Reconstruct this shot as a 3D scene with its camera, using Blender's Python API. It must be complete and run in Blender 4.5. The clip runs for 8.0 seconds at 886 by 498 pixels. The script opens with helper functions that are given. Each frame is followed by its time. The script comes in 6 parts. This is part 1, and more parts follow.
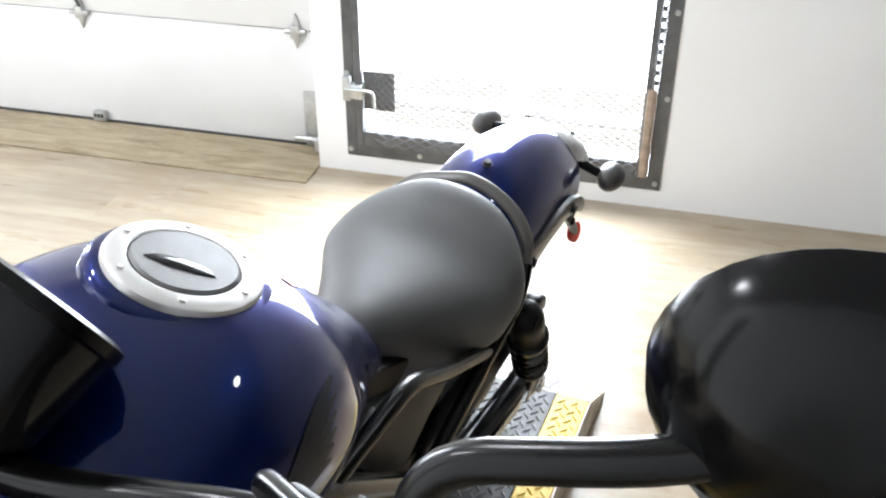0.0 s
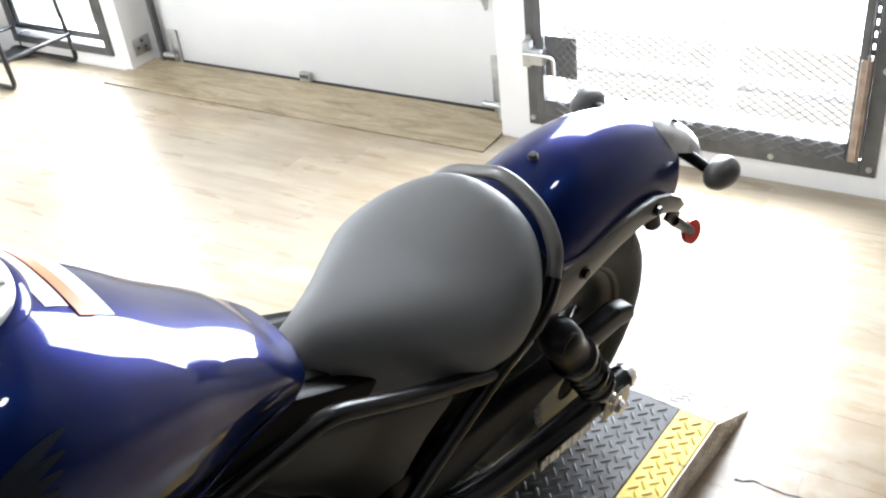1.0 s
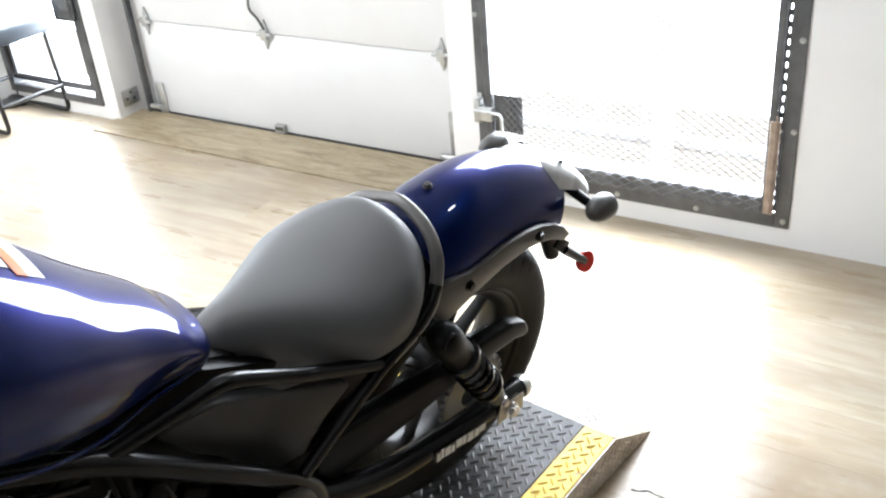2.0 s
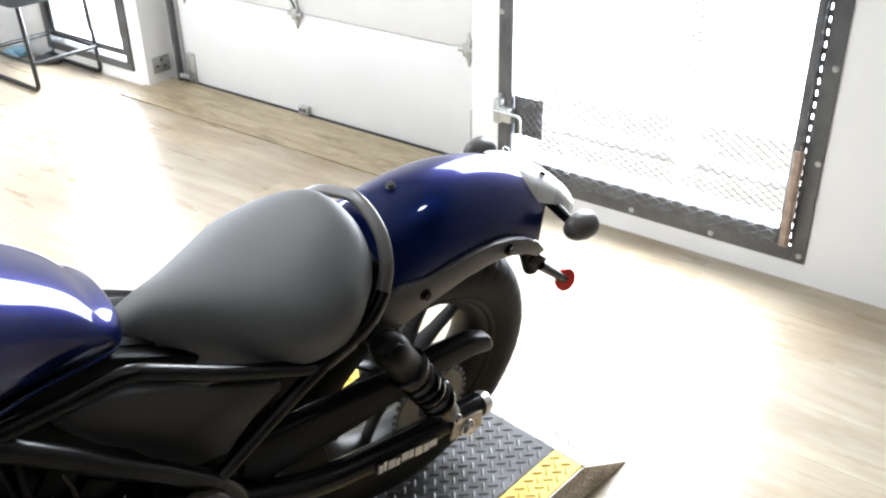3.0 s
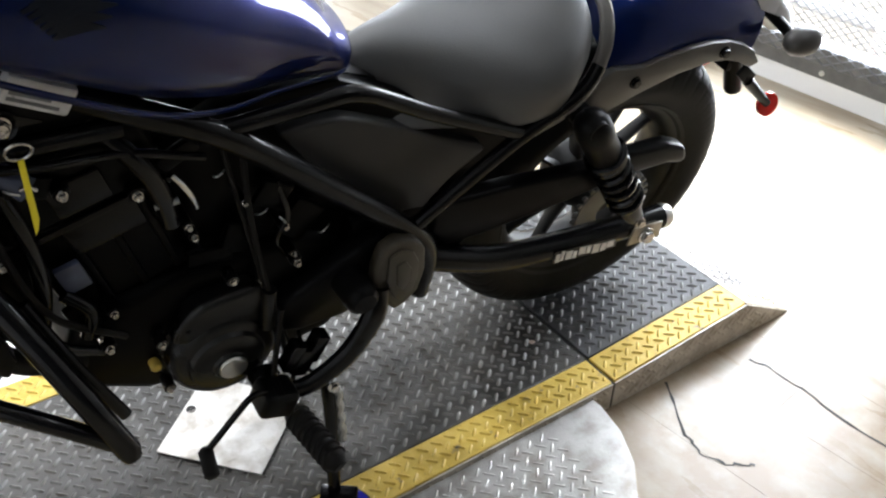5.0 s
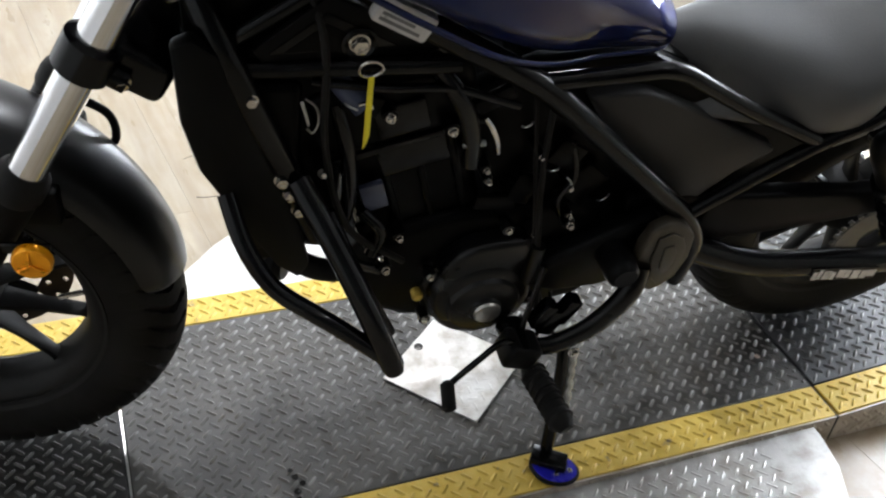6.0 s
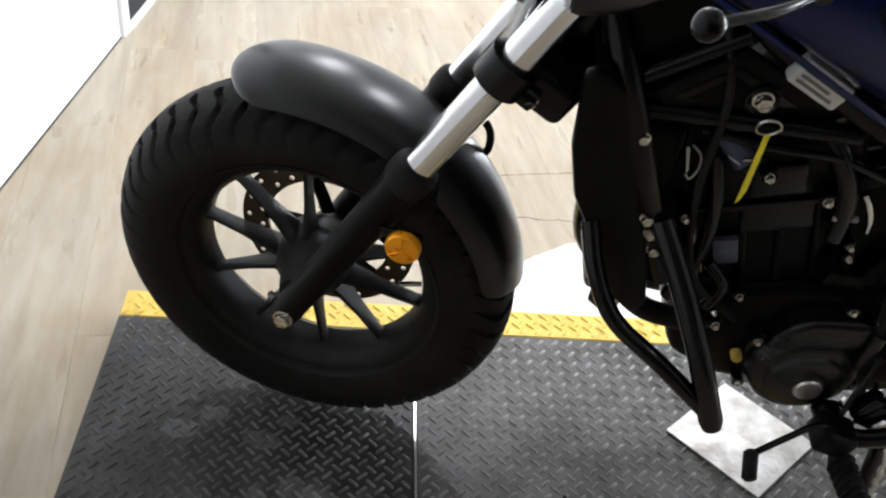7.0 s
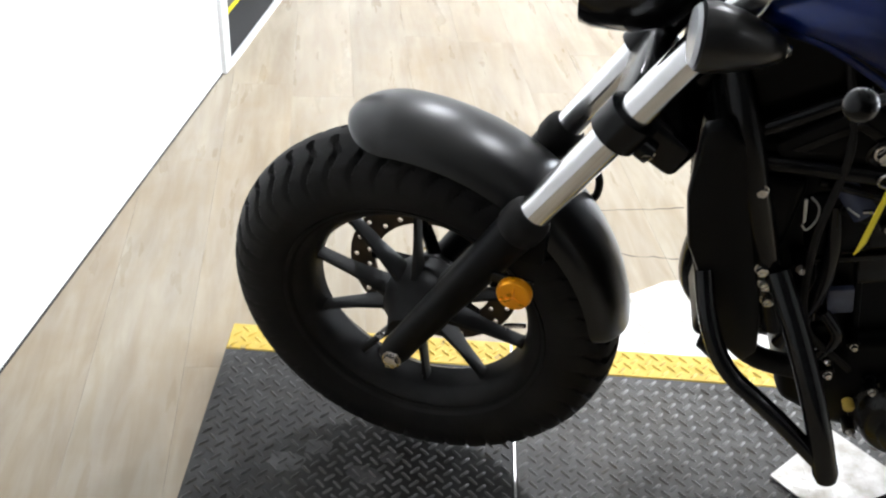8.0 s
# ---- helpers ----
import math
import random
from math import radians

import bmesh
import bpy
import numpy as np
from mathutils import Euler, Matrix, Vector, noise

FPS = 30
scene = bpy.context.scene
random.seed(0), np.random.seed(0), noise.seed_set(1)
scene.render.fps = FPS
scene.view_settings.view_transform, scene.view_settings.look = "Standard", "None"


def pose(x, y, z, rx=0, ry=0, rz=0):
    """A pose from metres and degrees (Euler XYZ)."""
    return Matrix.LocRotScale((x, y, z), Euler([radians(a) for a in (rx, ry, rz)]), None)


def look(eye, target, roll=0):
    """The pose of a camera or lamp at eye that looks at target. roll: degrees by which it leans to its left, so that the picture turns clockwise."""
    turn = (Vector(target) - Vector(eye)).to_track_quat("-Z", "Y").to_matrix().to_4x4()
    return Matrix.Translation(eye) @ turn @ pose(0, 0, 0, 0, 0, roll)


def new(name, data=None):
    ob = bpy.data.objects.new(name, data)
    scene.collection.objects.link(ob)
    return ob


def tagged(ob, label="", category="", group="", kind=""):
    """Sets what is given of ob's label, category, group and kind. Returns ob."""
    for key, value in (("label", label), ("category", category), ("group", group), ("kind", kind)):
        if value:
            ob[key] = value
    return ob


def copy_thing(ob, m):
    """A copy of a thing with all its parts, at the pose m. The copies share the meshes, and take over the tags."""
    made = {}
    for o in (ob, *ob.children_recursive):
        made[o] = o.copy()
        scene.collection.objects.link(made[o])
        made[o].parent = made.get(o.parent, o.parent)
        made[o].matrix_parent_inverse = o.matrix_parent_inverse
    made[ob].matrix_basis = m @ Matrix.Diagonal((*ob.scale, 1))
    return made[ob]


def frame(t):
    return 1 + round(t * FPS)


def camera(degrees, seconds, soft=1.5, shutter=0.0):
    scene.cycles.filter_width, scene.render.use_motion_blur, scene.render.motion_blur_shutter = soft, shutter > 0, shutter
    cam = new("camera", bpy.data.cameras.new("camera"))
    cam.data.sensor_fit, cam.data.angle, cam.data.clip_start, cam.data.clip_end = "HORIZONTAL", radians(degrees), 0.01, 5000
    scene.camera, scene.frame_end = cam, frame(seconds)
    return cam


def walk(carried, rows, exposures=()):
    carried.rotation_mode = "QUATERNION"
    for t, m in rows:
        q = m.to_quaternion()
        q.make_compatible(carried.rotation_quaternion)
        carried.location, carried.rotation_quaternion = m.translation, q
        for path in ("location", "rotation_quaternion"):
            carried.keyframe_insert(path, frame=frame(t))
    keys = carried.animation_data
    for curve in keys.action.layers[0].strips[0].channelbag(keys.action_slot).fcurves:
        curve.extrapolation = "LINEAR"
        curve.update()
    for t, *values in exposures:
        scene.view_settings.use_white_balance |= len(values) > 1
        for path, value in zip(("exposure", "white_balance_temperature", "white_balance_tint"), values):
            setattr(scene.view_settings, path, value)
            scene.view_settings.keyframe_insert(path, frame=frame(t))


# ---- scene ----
cam = camera(49.7, 8.0, 2.2)

EXPOSURES = [(0.0, 0.95, 6020, 10), (1.5, 0.9, 6020, 10), (3.5, 0.92, 6020, 10), (4.5, 0.86, 6020, 10), (6.0, 0.67, 6020, 10), (8.0, 0.77, 6020, 10)]

PATH = [
    (0, (-0.545, -0.663, 1.392), (1.005, 0.115, 0.348), 0.26),
    (0.5, (-0.320, -0.753, 1.372), (0.909, 0.353, 0.274), -4.35),
    (1, (-0.210, -0.864, 1.351), (0.94, 0.36, 0.27), -6.82),
    (1.5, (-0.282, -1.03, 1.377), (0.916, 0.23, 0.388), -7.6),
    (1.7, (-0.309, -1.08, 1.396), (0.906, 0.166, 0.409), -6.7),
    (2.8, (-0.125, -1.167, 1.385), (1.019, 0.174, 0.438), -1.5),
    (3, (-0.126, -1.164, 1.369), (1.012, 0.158, 0.39), -1.0),
    (3.5, (-0.145, -1.164, 1.34), (0.99, 0.118, 0.306), 1.4),
    (4, (-0.151, -1.162, 1.302), (0.973, 0.096, 0.227), 2.6),
    (4.5, (-0.198, -1.168, 1.26), (0.801, 0.139, 0.123), 1.7),
    (4.7, (-0.224, -1.165, 1.248), (0.714, 0.166, 0.088), 1.7),
    (5.8, (-0.375, -1.158, 1.217), (0.237, 0.298, -0.01), 5.4),
    (6, (-0.407, -1.153, 1.217), (0.123, 0.338, -0.006), 6.2),
    (6.5, (-0.48, -1.155, 1.22), (-0.174, 0.407, 0.008), 7.3),
    (7, (-0.549, -1.165, 1.218), (-0.497, 0.429, 0.011), 7.2),
    (7.5, (-0.589, -1.168, 1.216), (-0.648, 0.424, 0.007), 7.1),
    (8, (-0.598, -1.168, 1.25), (-0.706, 0.442, 0.068), 4.4),
]
walk(cam, [(t, look(eye, target, roll)) for t, eye, target, roll in PATH], EXPOSURES)

# tuning
GATE_W, WINDOW_W, OUT_GLOW = 68.0, 72.0, 4.2
# x, y and watts of the added ceiling fill lamps
FILL_LAMPS = [(-2.3, 2.8, 14.0), (-0.6, 2.5, 31.0), (1.65, -1.5, 2.5), (0.35, 1.25, 17.0)]

# ---------------------------------------------------------------- world and light
FLOOR = -0.065          # the shop floor; the lift's deck is at z = 0
WALL_AT = Vector((2.13, 0.05, 0.0))          # window wall: a point, its direction and its outward normal
WALL_U = Vector((-0.2096, 0.9778, 0.0))
WALL_N = Vector((0.9778, 0.2096, 0.0))
WALL_M = Matrix(((WALL_U.x, WALL_N.x, 0, WALL_AT.x), (WALL_U.y, WALL_N.y, 0, WALL_AT.y), (0, 0, 1, 0), (0, 0, 0, 1)))
CEIL = 2.75

world = bpy.data.worlds.new("sky")
scene.world = world
world.use_nodes = True
wn = world.node_tree
sky = wn.nodes.new("ShaderNodeTexSky")
sky.sky_type = "NISHITA"
sky.sun_disc = False
sky.sun_elevation, sky.sun_rotation = radians(48), radians(100)
wn.nodes["Background"].inputs["Strength"].default_value = 0.12
wn.links.new(sky.outputs["Color"], wn.nodes["Background"].inputs["Color"])


def area_lamp(name, m, sx, sy, watts, colour):
    lamp = bpy.data.lights.new(name, "AREA")
    lamp.shape, lamp.size, lamp.size_y, lamp.energy, lamp.color = "RECTANGLE", sx, sy, watts, colour
    ob = new(name, lamp)
    ob.matrix_world = m
    return ob


def wall_point(u, n, z):
    return WALL_AT + WALL_U * u + WALL_N * n + Vector((0, 0, z))


# daylight through the gate and through the window beside the stools
for u_mid, wide, power in ((0.395, 0.9, GATE_W), (3.2, 0.62, WINDOW_W)):
    area_lamp("daylight", look(wall_point(u_mid, 0.12, 1.02), wall_point(u_mid, -1.0, 0.9)), wide, 1.85, power, (0.965, 0.985, 1.0))

# ---------------------------------------------------------------- materials


class Mat:
    """A node material with a Principled shader, and short ways to wire it."""

    def __init__(self, name, colour=(0.5, 0.5, 0.5), rough=0.5, metal=0.0, **sockets):
        self.m = bpy.data.materials.new(name)
        self.m.use_nodes = True
        self.t = self.m.node_tree
        self.p = self.t.nodes["Principled BSDF"]
        self.put("Base Color", (*colour, 1))
        self.put("Roughness", rough)
        self.put("Metallic", metal)
        for key, v in sockets.items():
            self.put(key.replace("_", " "), v)

    def put(self, socket, v):
        self.p.inputs[socket].default_value = v

    def node(self, kind, **kw):
        nd = self.t.nodes.new(kind)
        for k, v in kw.items():
            nd.inputs[k.replace("_", " ")].default_value = v
        return nd

    def wire(self, a, b):
        self.t.links.new(a, b)

    def coords(self, scale=(1, 1, 1), turn=0.0, which="Object"):
        c, mp = self.node("ShaderNodeTexCoord"), self.node("ShaderNodeMapping")
        mp.inputs["Scale"].default_value = scale
        mp.inputs["Rotation"].default_value = (0, 0, turn)
        self.wire(c.outputs[which], mp.inputs["Vector"])
        return mp.outputs["Vector"]

    def noise(self, vec, scale, detail=4.0, rough=0.55, bend=0.0):
        nd = self.node("ShaderNodeTexNoise", Scale=scale, Detail=detail, Roughness=rough, Distortion=bend)
        self.wire(vec, nd.inputs["Vector"])
        return nd.outputs["Fac"]

    def ramp(self, fac, stops):
        nd = self.node("ShaderNodeValToRGB")
        while len(nd.color_ramp.elements) < len(stops):
            nd.color_ramp.elements.new(0.5)
        for e, (at, col) in zip(nd.color_ramp.elements, stops):
            e.position, e.color = at, (*col, 1) if len(col) == 3 else col
        self.wire(fac, nd.inputs["Fac"])
        return nd.outputs["Color"]

    def mix(self, fac, a, b, mode="MIX"):
        nd = self.t.nodes.new("ShaderNodeMix")
        nd.data_type, nd.blend_type = "RGBA", mode
        for sock, v in ((nd.inputs[0], fac), (nd.inputs[6], a), (nd.inputs[7], b)):
            if isinstance(v, (int, float)):
                sock.default_value = v
            elif isinstance(v, tuple):
                sock.default_value = (*v, 1)
            else:
                self.wire(v, sock)
        return nd.outputs[2]

    def colour(self, out):
        self.wire(out, self.p.inputs["Base Color"])

    def rough(self, fac, low, high):
        nd = self.node("ShaderNodeMapRange")
        nd.inputs["To Min"].default_value, nd.inputs["To Max"].default_value = low, high
        self.wire(fac, nd.inputs["Value"])
        self.wire(nd.outputs["Result"], self.p.inputs["Roughness"])

    def bump(self, fac, strength, distance=0.002):
        nd = self.node("ShaderNodeBump", Strength=strength, Distance=distance)
        self.wire(fac, nd.inputs["Height"])
        self.wire(nd.outputs["Normal"], self.p.inputs["Normal"])


def worn(name, colour, rough, metal=0.0, vary=0.25, scale=9.0, grain=300.0, bump=0.15, **sockets):
    """A surface with soft stains at a large scale and grain at a fine one."""
    a = Mat(name, colour, rough, metal, **sockets)
    v = a.coords()
    big, fine = a.noise(v, scale, 5.0), a.noise(v, grain, 2.0)
    dark = tuple(c * (1 - vary) for c in colour)
    light = tuple(min(1.0, c * (1 + vary * 0.6)) for c in colour)
    a.colour(a.ramp(big, [(0.3, dark), (0.7, light)]))
    a.rough(big, max(0.02, rough - 0.07), min(1, rough + 0.09))
    a.bump(fine, bump, 0.0006)
    return a.m


M = {}
a = Mat("blue_paint", (0.003, 0.012, 0.14), 0.33, 0.6, Specular_IOR_Level=0.25, Specular_Tint=(0.02, 0.10, 0.55, 1), Coat_Weight=1.0, Coat_Roughness=0.008, Coat_IOR=1.37)
flake = a.noise(a.coords(), 2600, 1.0)
a.colour(a.ramp(flake, [(0.3, (0.0005, 0.0062, 0.048)), (0.75, (0.0010, 0.0100, 0.080))]))
M["blue"] = a.m
M["matte_black"] = worn("matte_black_paint", (0.0025, 0.0025, 0.0026), 0.40, 0.0, 0.2, 14, 500, 0.08, Specular_IOR_Level=0.11)
M["guard_black"] = worn("satin_black_mudguard_paint", (0.0055, 0.0053, 0.0050), 0.31, 0.0, 0.12, 10, 500, 0.06, Specular_IOR_Level=0.45)
M["satin_black"] = worn("satin_black_frame_paint", (0.0020, 0.0020, 0.0021), 0.23, 0.0, 0.2, 12, 600, 0.05, Specular_IOR_Level=0.24)
M["gloss_black"] = worn("gloss_black_paint", (0.005, 0.005, 0.0055), 0.14, 0.0, 0.15, 10, 500, 0.03, Specular_IOR_Level=0.32)
M["mirror_black"] = worn("black_mirror_shell", (0.003, 0.003, 0.0032), 0.16, 0.0, 0.15, 10, 500, 0.03, Specular_IOR_Level=0.2)
M["grey_plastic"] = worn("dark_grey_plastic", (0.030, 0.0295, 0.029), 0.36, 0.0, 0.2, 12, 700, 0.2, Specular_IOR_Level=0.55)
# grey plastic; the window's reflection is put into this pale base colour
M["tail_grey"] = worn("tail_plastic_with_window_sheen", (0.50, 0.498, 0.49), 0.26, 0.0, 0.2, 14, 600, 0.12, Specular_IOR_Level=0.9)
M["rail_grey"] = worn("grey_plastic_rail", (0.050, 0.047, 0.044), 0.36, 0.0, 0.3, 14, 600, 0.15, Specular_IOR_Level=0.55)
M["hoop_grey"] = worn("grey_hoop_paint", (0.085, 0.080, 0.074), 0.34, 0.0, 0.25, 14, 600, 0.12, Specular_IOR_Level=0.6)
M["disc"] = worn("worn_brake_steel", (0.10, 0.075, 0.052), 0.38, 0.8, 0.3, 40, 300, 0.15)
M["rim_black"] = worn("dusty_black_rim", (0.0095, 0.0090, 0.0085), 0.48, 0.0, 0.6, 22, 300, 0.3, Specular_IOR_Level=0.24)
M["blue_bag"] = worn("pale_blue_plastic", (0.25, 0.48, 0.62), 0.35, 0.0, 0.2, 20, 200, 0.3)
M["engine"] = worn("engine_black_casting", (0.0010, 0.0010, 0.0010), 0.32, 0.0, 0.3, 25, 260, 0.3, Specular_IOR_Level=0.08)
M["cover_black"] = worn("satin_black_cover_casting", (0.004, 0.004, 0.004), 0.27, 0.0, 0.2, 8, 500, 0.04, Specular_IOR_Level=0.36)
M["panel"] = worn("matte_black_panel", (0.022, 0.022, 0.0222), 0.5, 0.0, 0.2, 9, 500, 0.12, Specular_IOR_Level=0.42)
M["rubber"] = worn("tyre_rubber", (0.0100, 0.0092, 0.0085), 0.62, 0.0, 0.6, 14, 240, 0.6, Specular_IOR_Level=0.16)
M["chrome"] = worn("polished_fork_steel", (0.78, 0.78, 0.79), 0.10, 1.0, 0.06, 14, 300, 0.02)
M["bolt"] = worn("zinc_plated_steel", (0.62, 0.60, 0.57), 0.25, 1.0, 0.2, 60, 400, 0.1)
M["alu"] = worn("bare_aluminium", (0.66, 0.65, 0.62), 0.30, 1.0, 0.15, 30, 300, 0.15)
M["seat"] = worn("black_vinyl", (0.038, 0.038, 0.0385), 0.60, 0.0, 0.12, 6, 420, 0.35, Specular_IOR_Level=1.0)
M["cap_lid"] = worn("satin_grey_cap", (0.20, 0.198, 0.195), 0.5, 0.25, 0.15, 50, 400, 0.1)
M["cap_ring"] = worn("bright_cap_ring", (0.70, 0.69, 0.67), 0.38, 0.6, 0.06, 50, 400, 0.05)
M["rail_paint"] = worn("pale_rail_paint", (0.50, 0.48, 0.46), 0.5, 0.0, 0.15, 8, 200, 0.15)
M["orange_paint"] = worn("orange_post_paint", (0.70, 0.58, 0.50), 0.5, 0.0, 0.15, 8, 200, 0.15)
M["oil"] = worn("old_engine_oil", (0.008, 0.007, 0.006), 0.12, 0.0, 0.3, 60, 300, 0.1)
M["scuff"] = worn("pale_scuff", (0.085, 0.083, 0.080), 0.5, 0.1, 0.4, 60, 300, 0.2)
M["badge"] = worn("dark_grey_badge_film", (0.003, 0.006, 0.014), 0.5, 0.0, 0.2, 40, 300, 0.05, Specular_IOR_Level=0.25)
M["orange"] = worn("amber_reflector", (1.0, 0.38, 0.0), 0.28, 0.45, 0.1, 60, 200, 0.3)
M["red"] = worn("red_reflector", (0.60, 0.02, 0.015), 0.18, 0.0, 0.1, 60, 200, 0.3)
M["tag"] = worn("yellow_tag", (0.85, 0.72, 0.02), 0.45, 0.0, 0.05, 20, 200, 0.1)
M["puck"] = worn("blue_plastic", (0.02, 0.018, 0.42), 0.25, 0.0, 0.15, 30, 300, 0.1)
M["plug_blue"] = worn("blue_grey_plug_plastic", (0.06, 0.07, 0.11), 0.22, 0.0, 0.2, 30, 300, 0.1)
M["bracket_brown"] = worn("satin_brown_black_casting", (0.036, 0.030, 0.019), 0.42, 0.0, 0.3, 14, 500, 0.1, Specular_IOR_Level=0.5)
M["tarnish"] = worn("tarnished_alloy", (0.36, 0.33, 0.27), 0.34, 0.75, 0.35, 45, 300, 0.2)
M["sticker"] = worn("silver_sticker", (0.60, 0.60, 0.59), 0.30, 0.3, 0.15, 60, 300, 0.1)
M["print"] = worn("grey_print", (0.16, 0.16, 0.16), 0.5, 0.0, 0.2, 60, 300, 0.05)
M["film_white"] = worn("white_crown_film", (0.78, 0.77, 0.75), 0.35, 0.0, 0.06, 30, 300, 0.05)
M["film_orange"] = worn("orange_crown_film", (0.75, 0.20, 0.07), 0.35, 0.0, 0.06, 30, 300, 0.05)
M["lens"] = worn("clear_lens", (0.62, 0.64, 0.66), 0.08, 0.0, 0.1, 20, 200, 0.05, Transmission_Weight=0.2)
a = Mat("wall_paint", (0.81, 0.81, 0.805), 0.55)
v = a.coords()
a.colour(a.ramp(a.noise(v, 1.3, 5), [(0.3, (0.79, 0.788, 0.78)), (0.7, (0.84, 0.84, 0.835))]))
a.bump(a.noise(v, 120, 3), 0.12, 0.001)
M["wall"] = a.m
M["door_white"] = worn("white_door_steel", (0.74, 0.745, 0.74), 0.38, 0.0, 0.05, 2.5, 160, 0.12)
M["galv"] = worn("galvanised_steel", (0.50, 0.51, 0.50), 0.38, 0.9, 0.2, 40, 200, 0.2)
M["gate_steel"] = worn("dark_angle_iron", (0.125, 0.128, 0.132), 0.45, 0.55, 0.3, 14, 160, 0.3)
# mesh grey lightened: the doorway's glare is put into its colour
M["mesh_steel"] = worn("mesh_steel_paled_by_glare", (0.18, 0.185, 0.194), 0.6, 0.0, 0.3, 30, 160, 0.2, Specular_IOR_Level=0.2)
M["rusty"] = worn("weathered_wood_strip", (0.34, 0.26, 0.20), 0.6, 0.0, 0.35, 30, 160, 0.3)
M["seal"] = worn("black_door_seal", (0.03, 0.03, 0.03), 0.6, 0.0, 0.2, 20, 160, 0.2)
M["stool"] = worn("black_stool_vinyl", (0.035, 0.045, 0.058), 0.4, 0.0, 0.2, 10, 300, 0.3)
M["stool_leg"] = worn("black_powder_coat", (0.012, 0.012, 0.013), 0.4, 0.0, 0.2, 30, 300, 0.1)
# one dark tone for gaps, holes, slots and cracks
M["dark_gap"] = worn("dark_recess", (0.03, 0.028, 0.025), 0.8, 0.0, 0.3, 30, 160, 0.2)
M["grey_room"] = worn("grey_painted_floor", (0.15, 0.152, 0.148), 0.5, 0.0, 0.15, 5, 160, 0.15)
M["dim_wall"] = worn("unseen_dark_wall_paint", (0.09, 0.09, 0.09), 0.6, 0.0, 0.15, 2, 120, 0.2)
M["ceiling"] = worn("ceiling_board", (0.42, 0.416, 0.408), 0.8, 0.0, 0.06, 3, 60, 0.3)


def steel_deck(name, colour, light, rough, metal, gloss=0.5):
    """Rolled tread plate, worn bright and scuffed."""
    a = Mat(name, colour, rough, metal, Specular_IOR_Level=gloss)
    v = a.coords()
    big, mid = a.noise(v, 3.2, 6), a.noise(v, 22, 5)
    c1 = a.ramp(big, [(0.32, colour), (0.68, light)])
    c2 = a.ramp(mid, [(0.34, (0.50, 0.44, 0.36)), (0.60, (1, 0.985, 0.96))])
    a.colour(a.mix(0.8, c1, c2, "MULTIPLY"))
    a.rough(mid, rough - 0.1, rough + 0.14)
    a.bump(a.noise(v, 260, 3), 0.25, 0.0008)
    return a.m


# bare side plate, made paler: light bounced off the floor is in its colour
M["skirt"] = steel_deck("tread_side_with_floor_bounce", (0.52, 0.47, 0.39), (0.70, 0.65, 0.56), 0.42, 0.1)
M["bright_plate"] = steel_deck("polished_tread_plate", (0.44, 0.43, 0.41), (0.80, 0.795, 0.78), 0.36, 0.5)
M["deck"] = steel_deck("worn_grey_tread_plate", (0.032, 0.030, 0.027), (0.100, 0.096, 0.088), 0.46, 0.05, 0.4)
M["deck_ramp"] = steel_deck("dark_blue_grey_tread_plate", (0.048, 0.049, 0.052), (0.105, 0.107, 0.112), 0.5, 0.0, 0.36)
M["ramp_lug"] = steel_deck("worn_ramp_lugs", (0.10, 0.10, 0.102), (0.20, 0.20, 0.20), 0.45, 0.1, 0.3)
# lip plate: the gate's glare is put into its pale colour
M["lip_plate"] = steel_deck("lip_plate_with_gate_glare", (0.26, 0.26, 0.262), (0.46, 0.46, 0.46), 0.40, 0.3)
# lip band: pale beige in place of the yellow
M["lip_band"] = steel_deck("pale_beige_lip_band", (0.50, 0.45, 0.33), (0.66, 0.61, 0.48), 0.42, 0.2)
# front deck: a darker tone than the main deck
M["deck_front"] = steel_deck("dark_front_tread_plate", (0.018, 0.0175, 0.017), (0.052, 0.051, 0.049), 0.46, 0.0, 0.3)
M["front_lug"] = steel_deck("worn_black_tread_lugs", (0.050, 0.049, 0.047), (0.110, 0.108, 0.104), 0.42, 0.1, 0.35)
M["deck_lug"] = steel_deck("polished_tread_lugs", (0.14, 0.138, 0.134), (0.27, 0.265, 0.258), 0.46, 0.1, 0.25)
# same bare plate twice: daylight put into the far one's colour, near one darker
M["near_plate"] = steel_deck("near_tread_plate_toned_down", (0.34, 0.335, 0.325), (0.52, 0.515, 0.50), 0.40, 0.35)
M["plate"] = steel_deck("far_tread_plate_daylit", (0.72, 0.72, 0.71), (0.86, 0.86, 0.85), 0.40, 0.45)
a = Mat("yellow_safety_paint", (0.72, 0.50, 0.07), 0.50, Specular_IOR_Level=0.42)
v = a.coords()
chip = a.ramp(a.noise(v, 34, 6, 0.7), [(0.30, (0.20, 0.17, 0.12)), (0.40, (0.66, 0.45, 0.06)), (0.75, (0.75, 0.57, 0.13))])
a.colour(a.mix(0.35, chip, a.ramp(a.noise(v, 7, 4), [(0.3, (0.50, 0.42, 0.28)), (0.7, (1, 1, 1))]), "MULTIPLY"))
a.bump(a.noise(v, 200, 3), 0.2, 0.0008)
M["yellow"] = a.m

# wood-look vinyl: one board's grain, its tone varied from board to board
a = Mat("oak_vinyl_board", (0.5, 0.4, 0.28), 0.26, Specular_IOR_Level=0.30)
v = a.coords((6.5, 0.95, 1.0))
info = a.node("ShaderNodeObjectInfo")
off = a.node("ShaderNodeVectorMath")
off.operation = "ADD"
shift = a.node("ShaderNodeCombineXYZ")
mul = a.node("ShaderNodeMath")
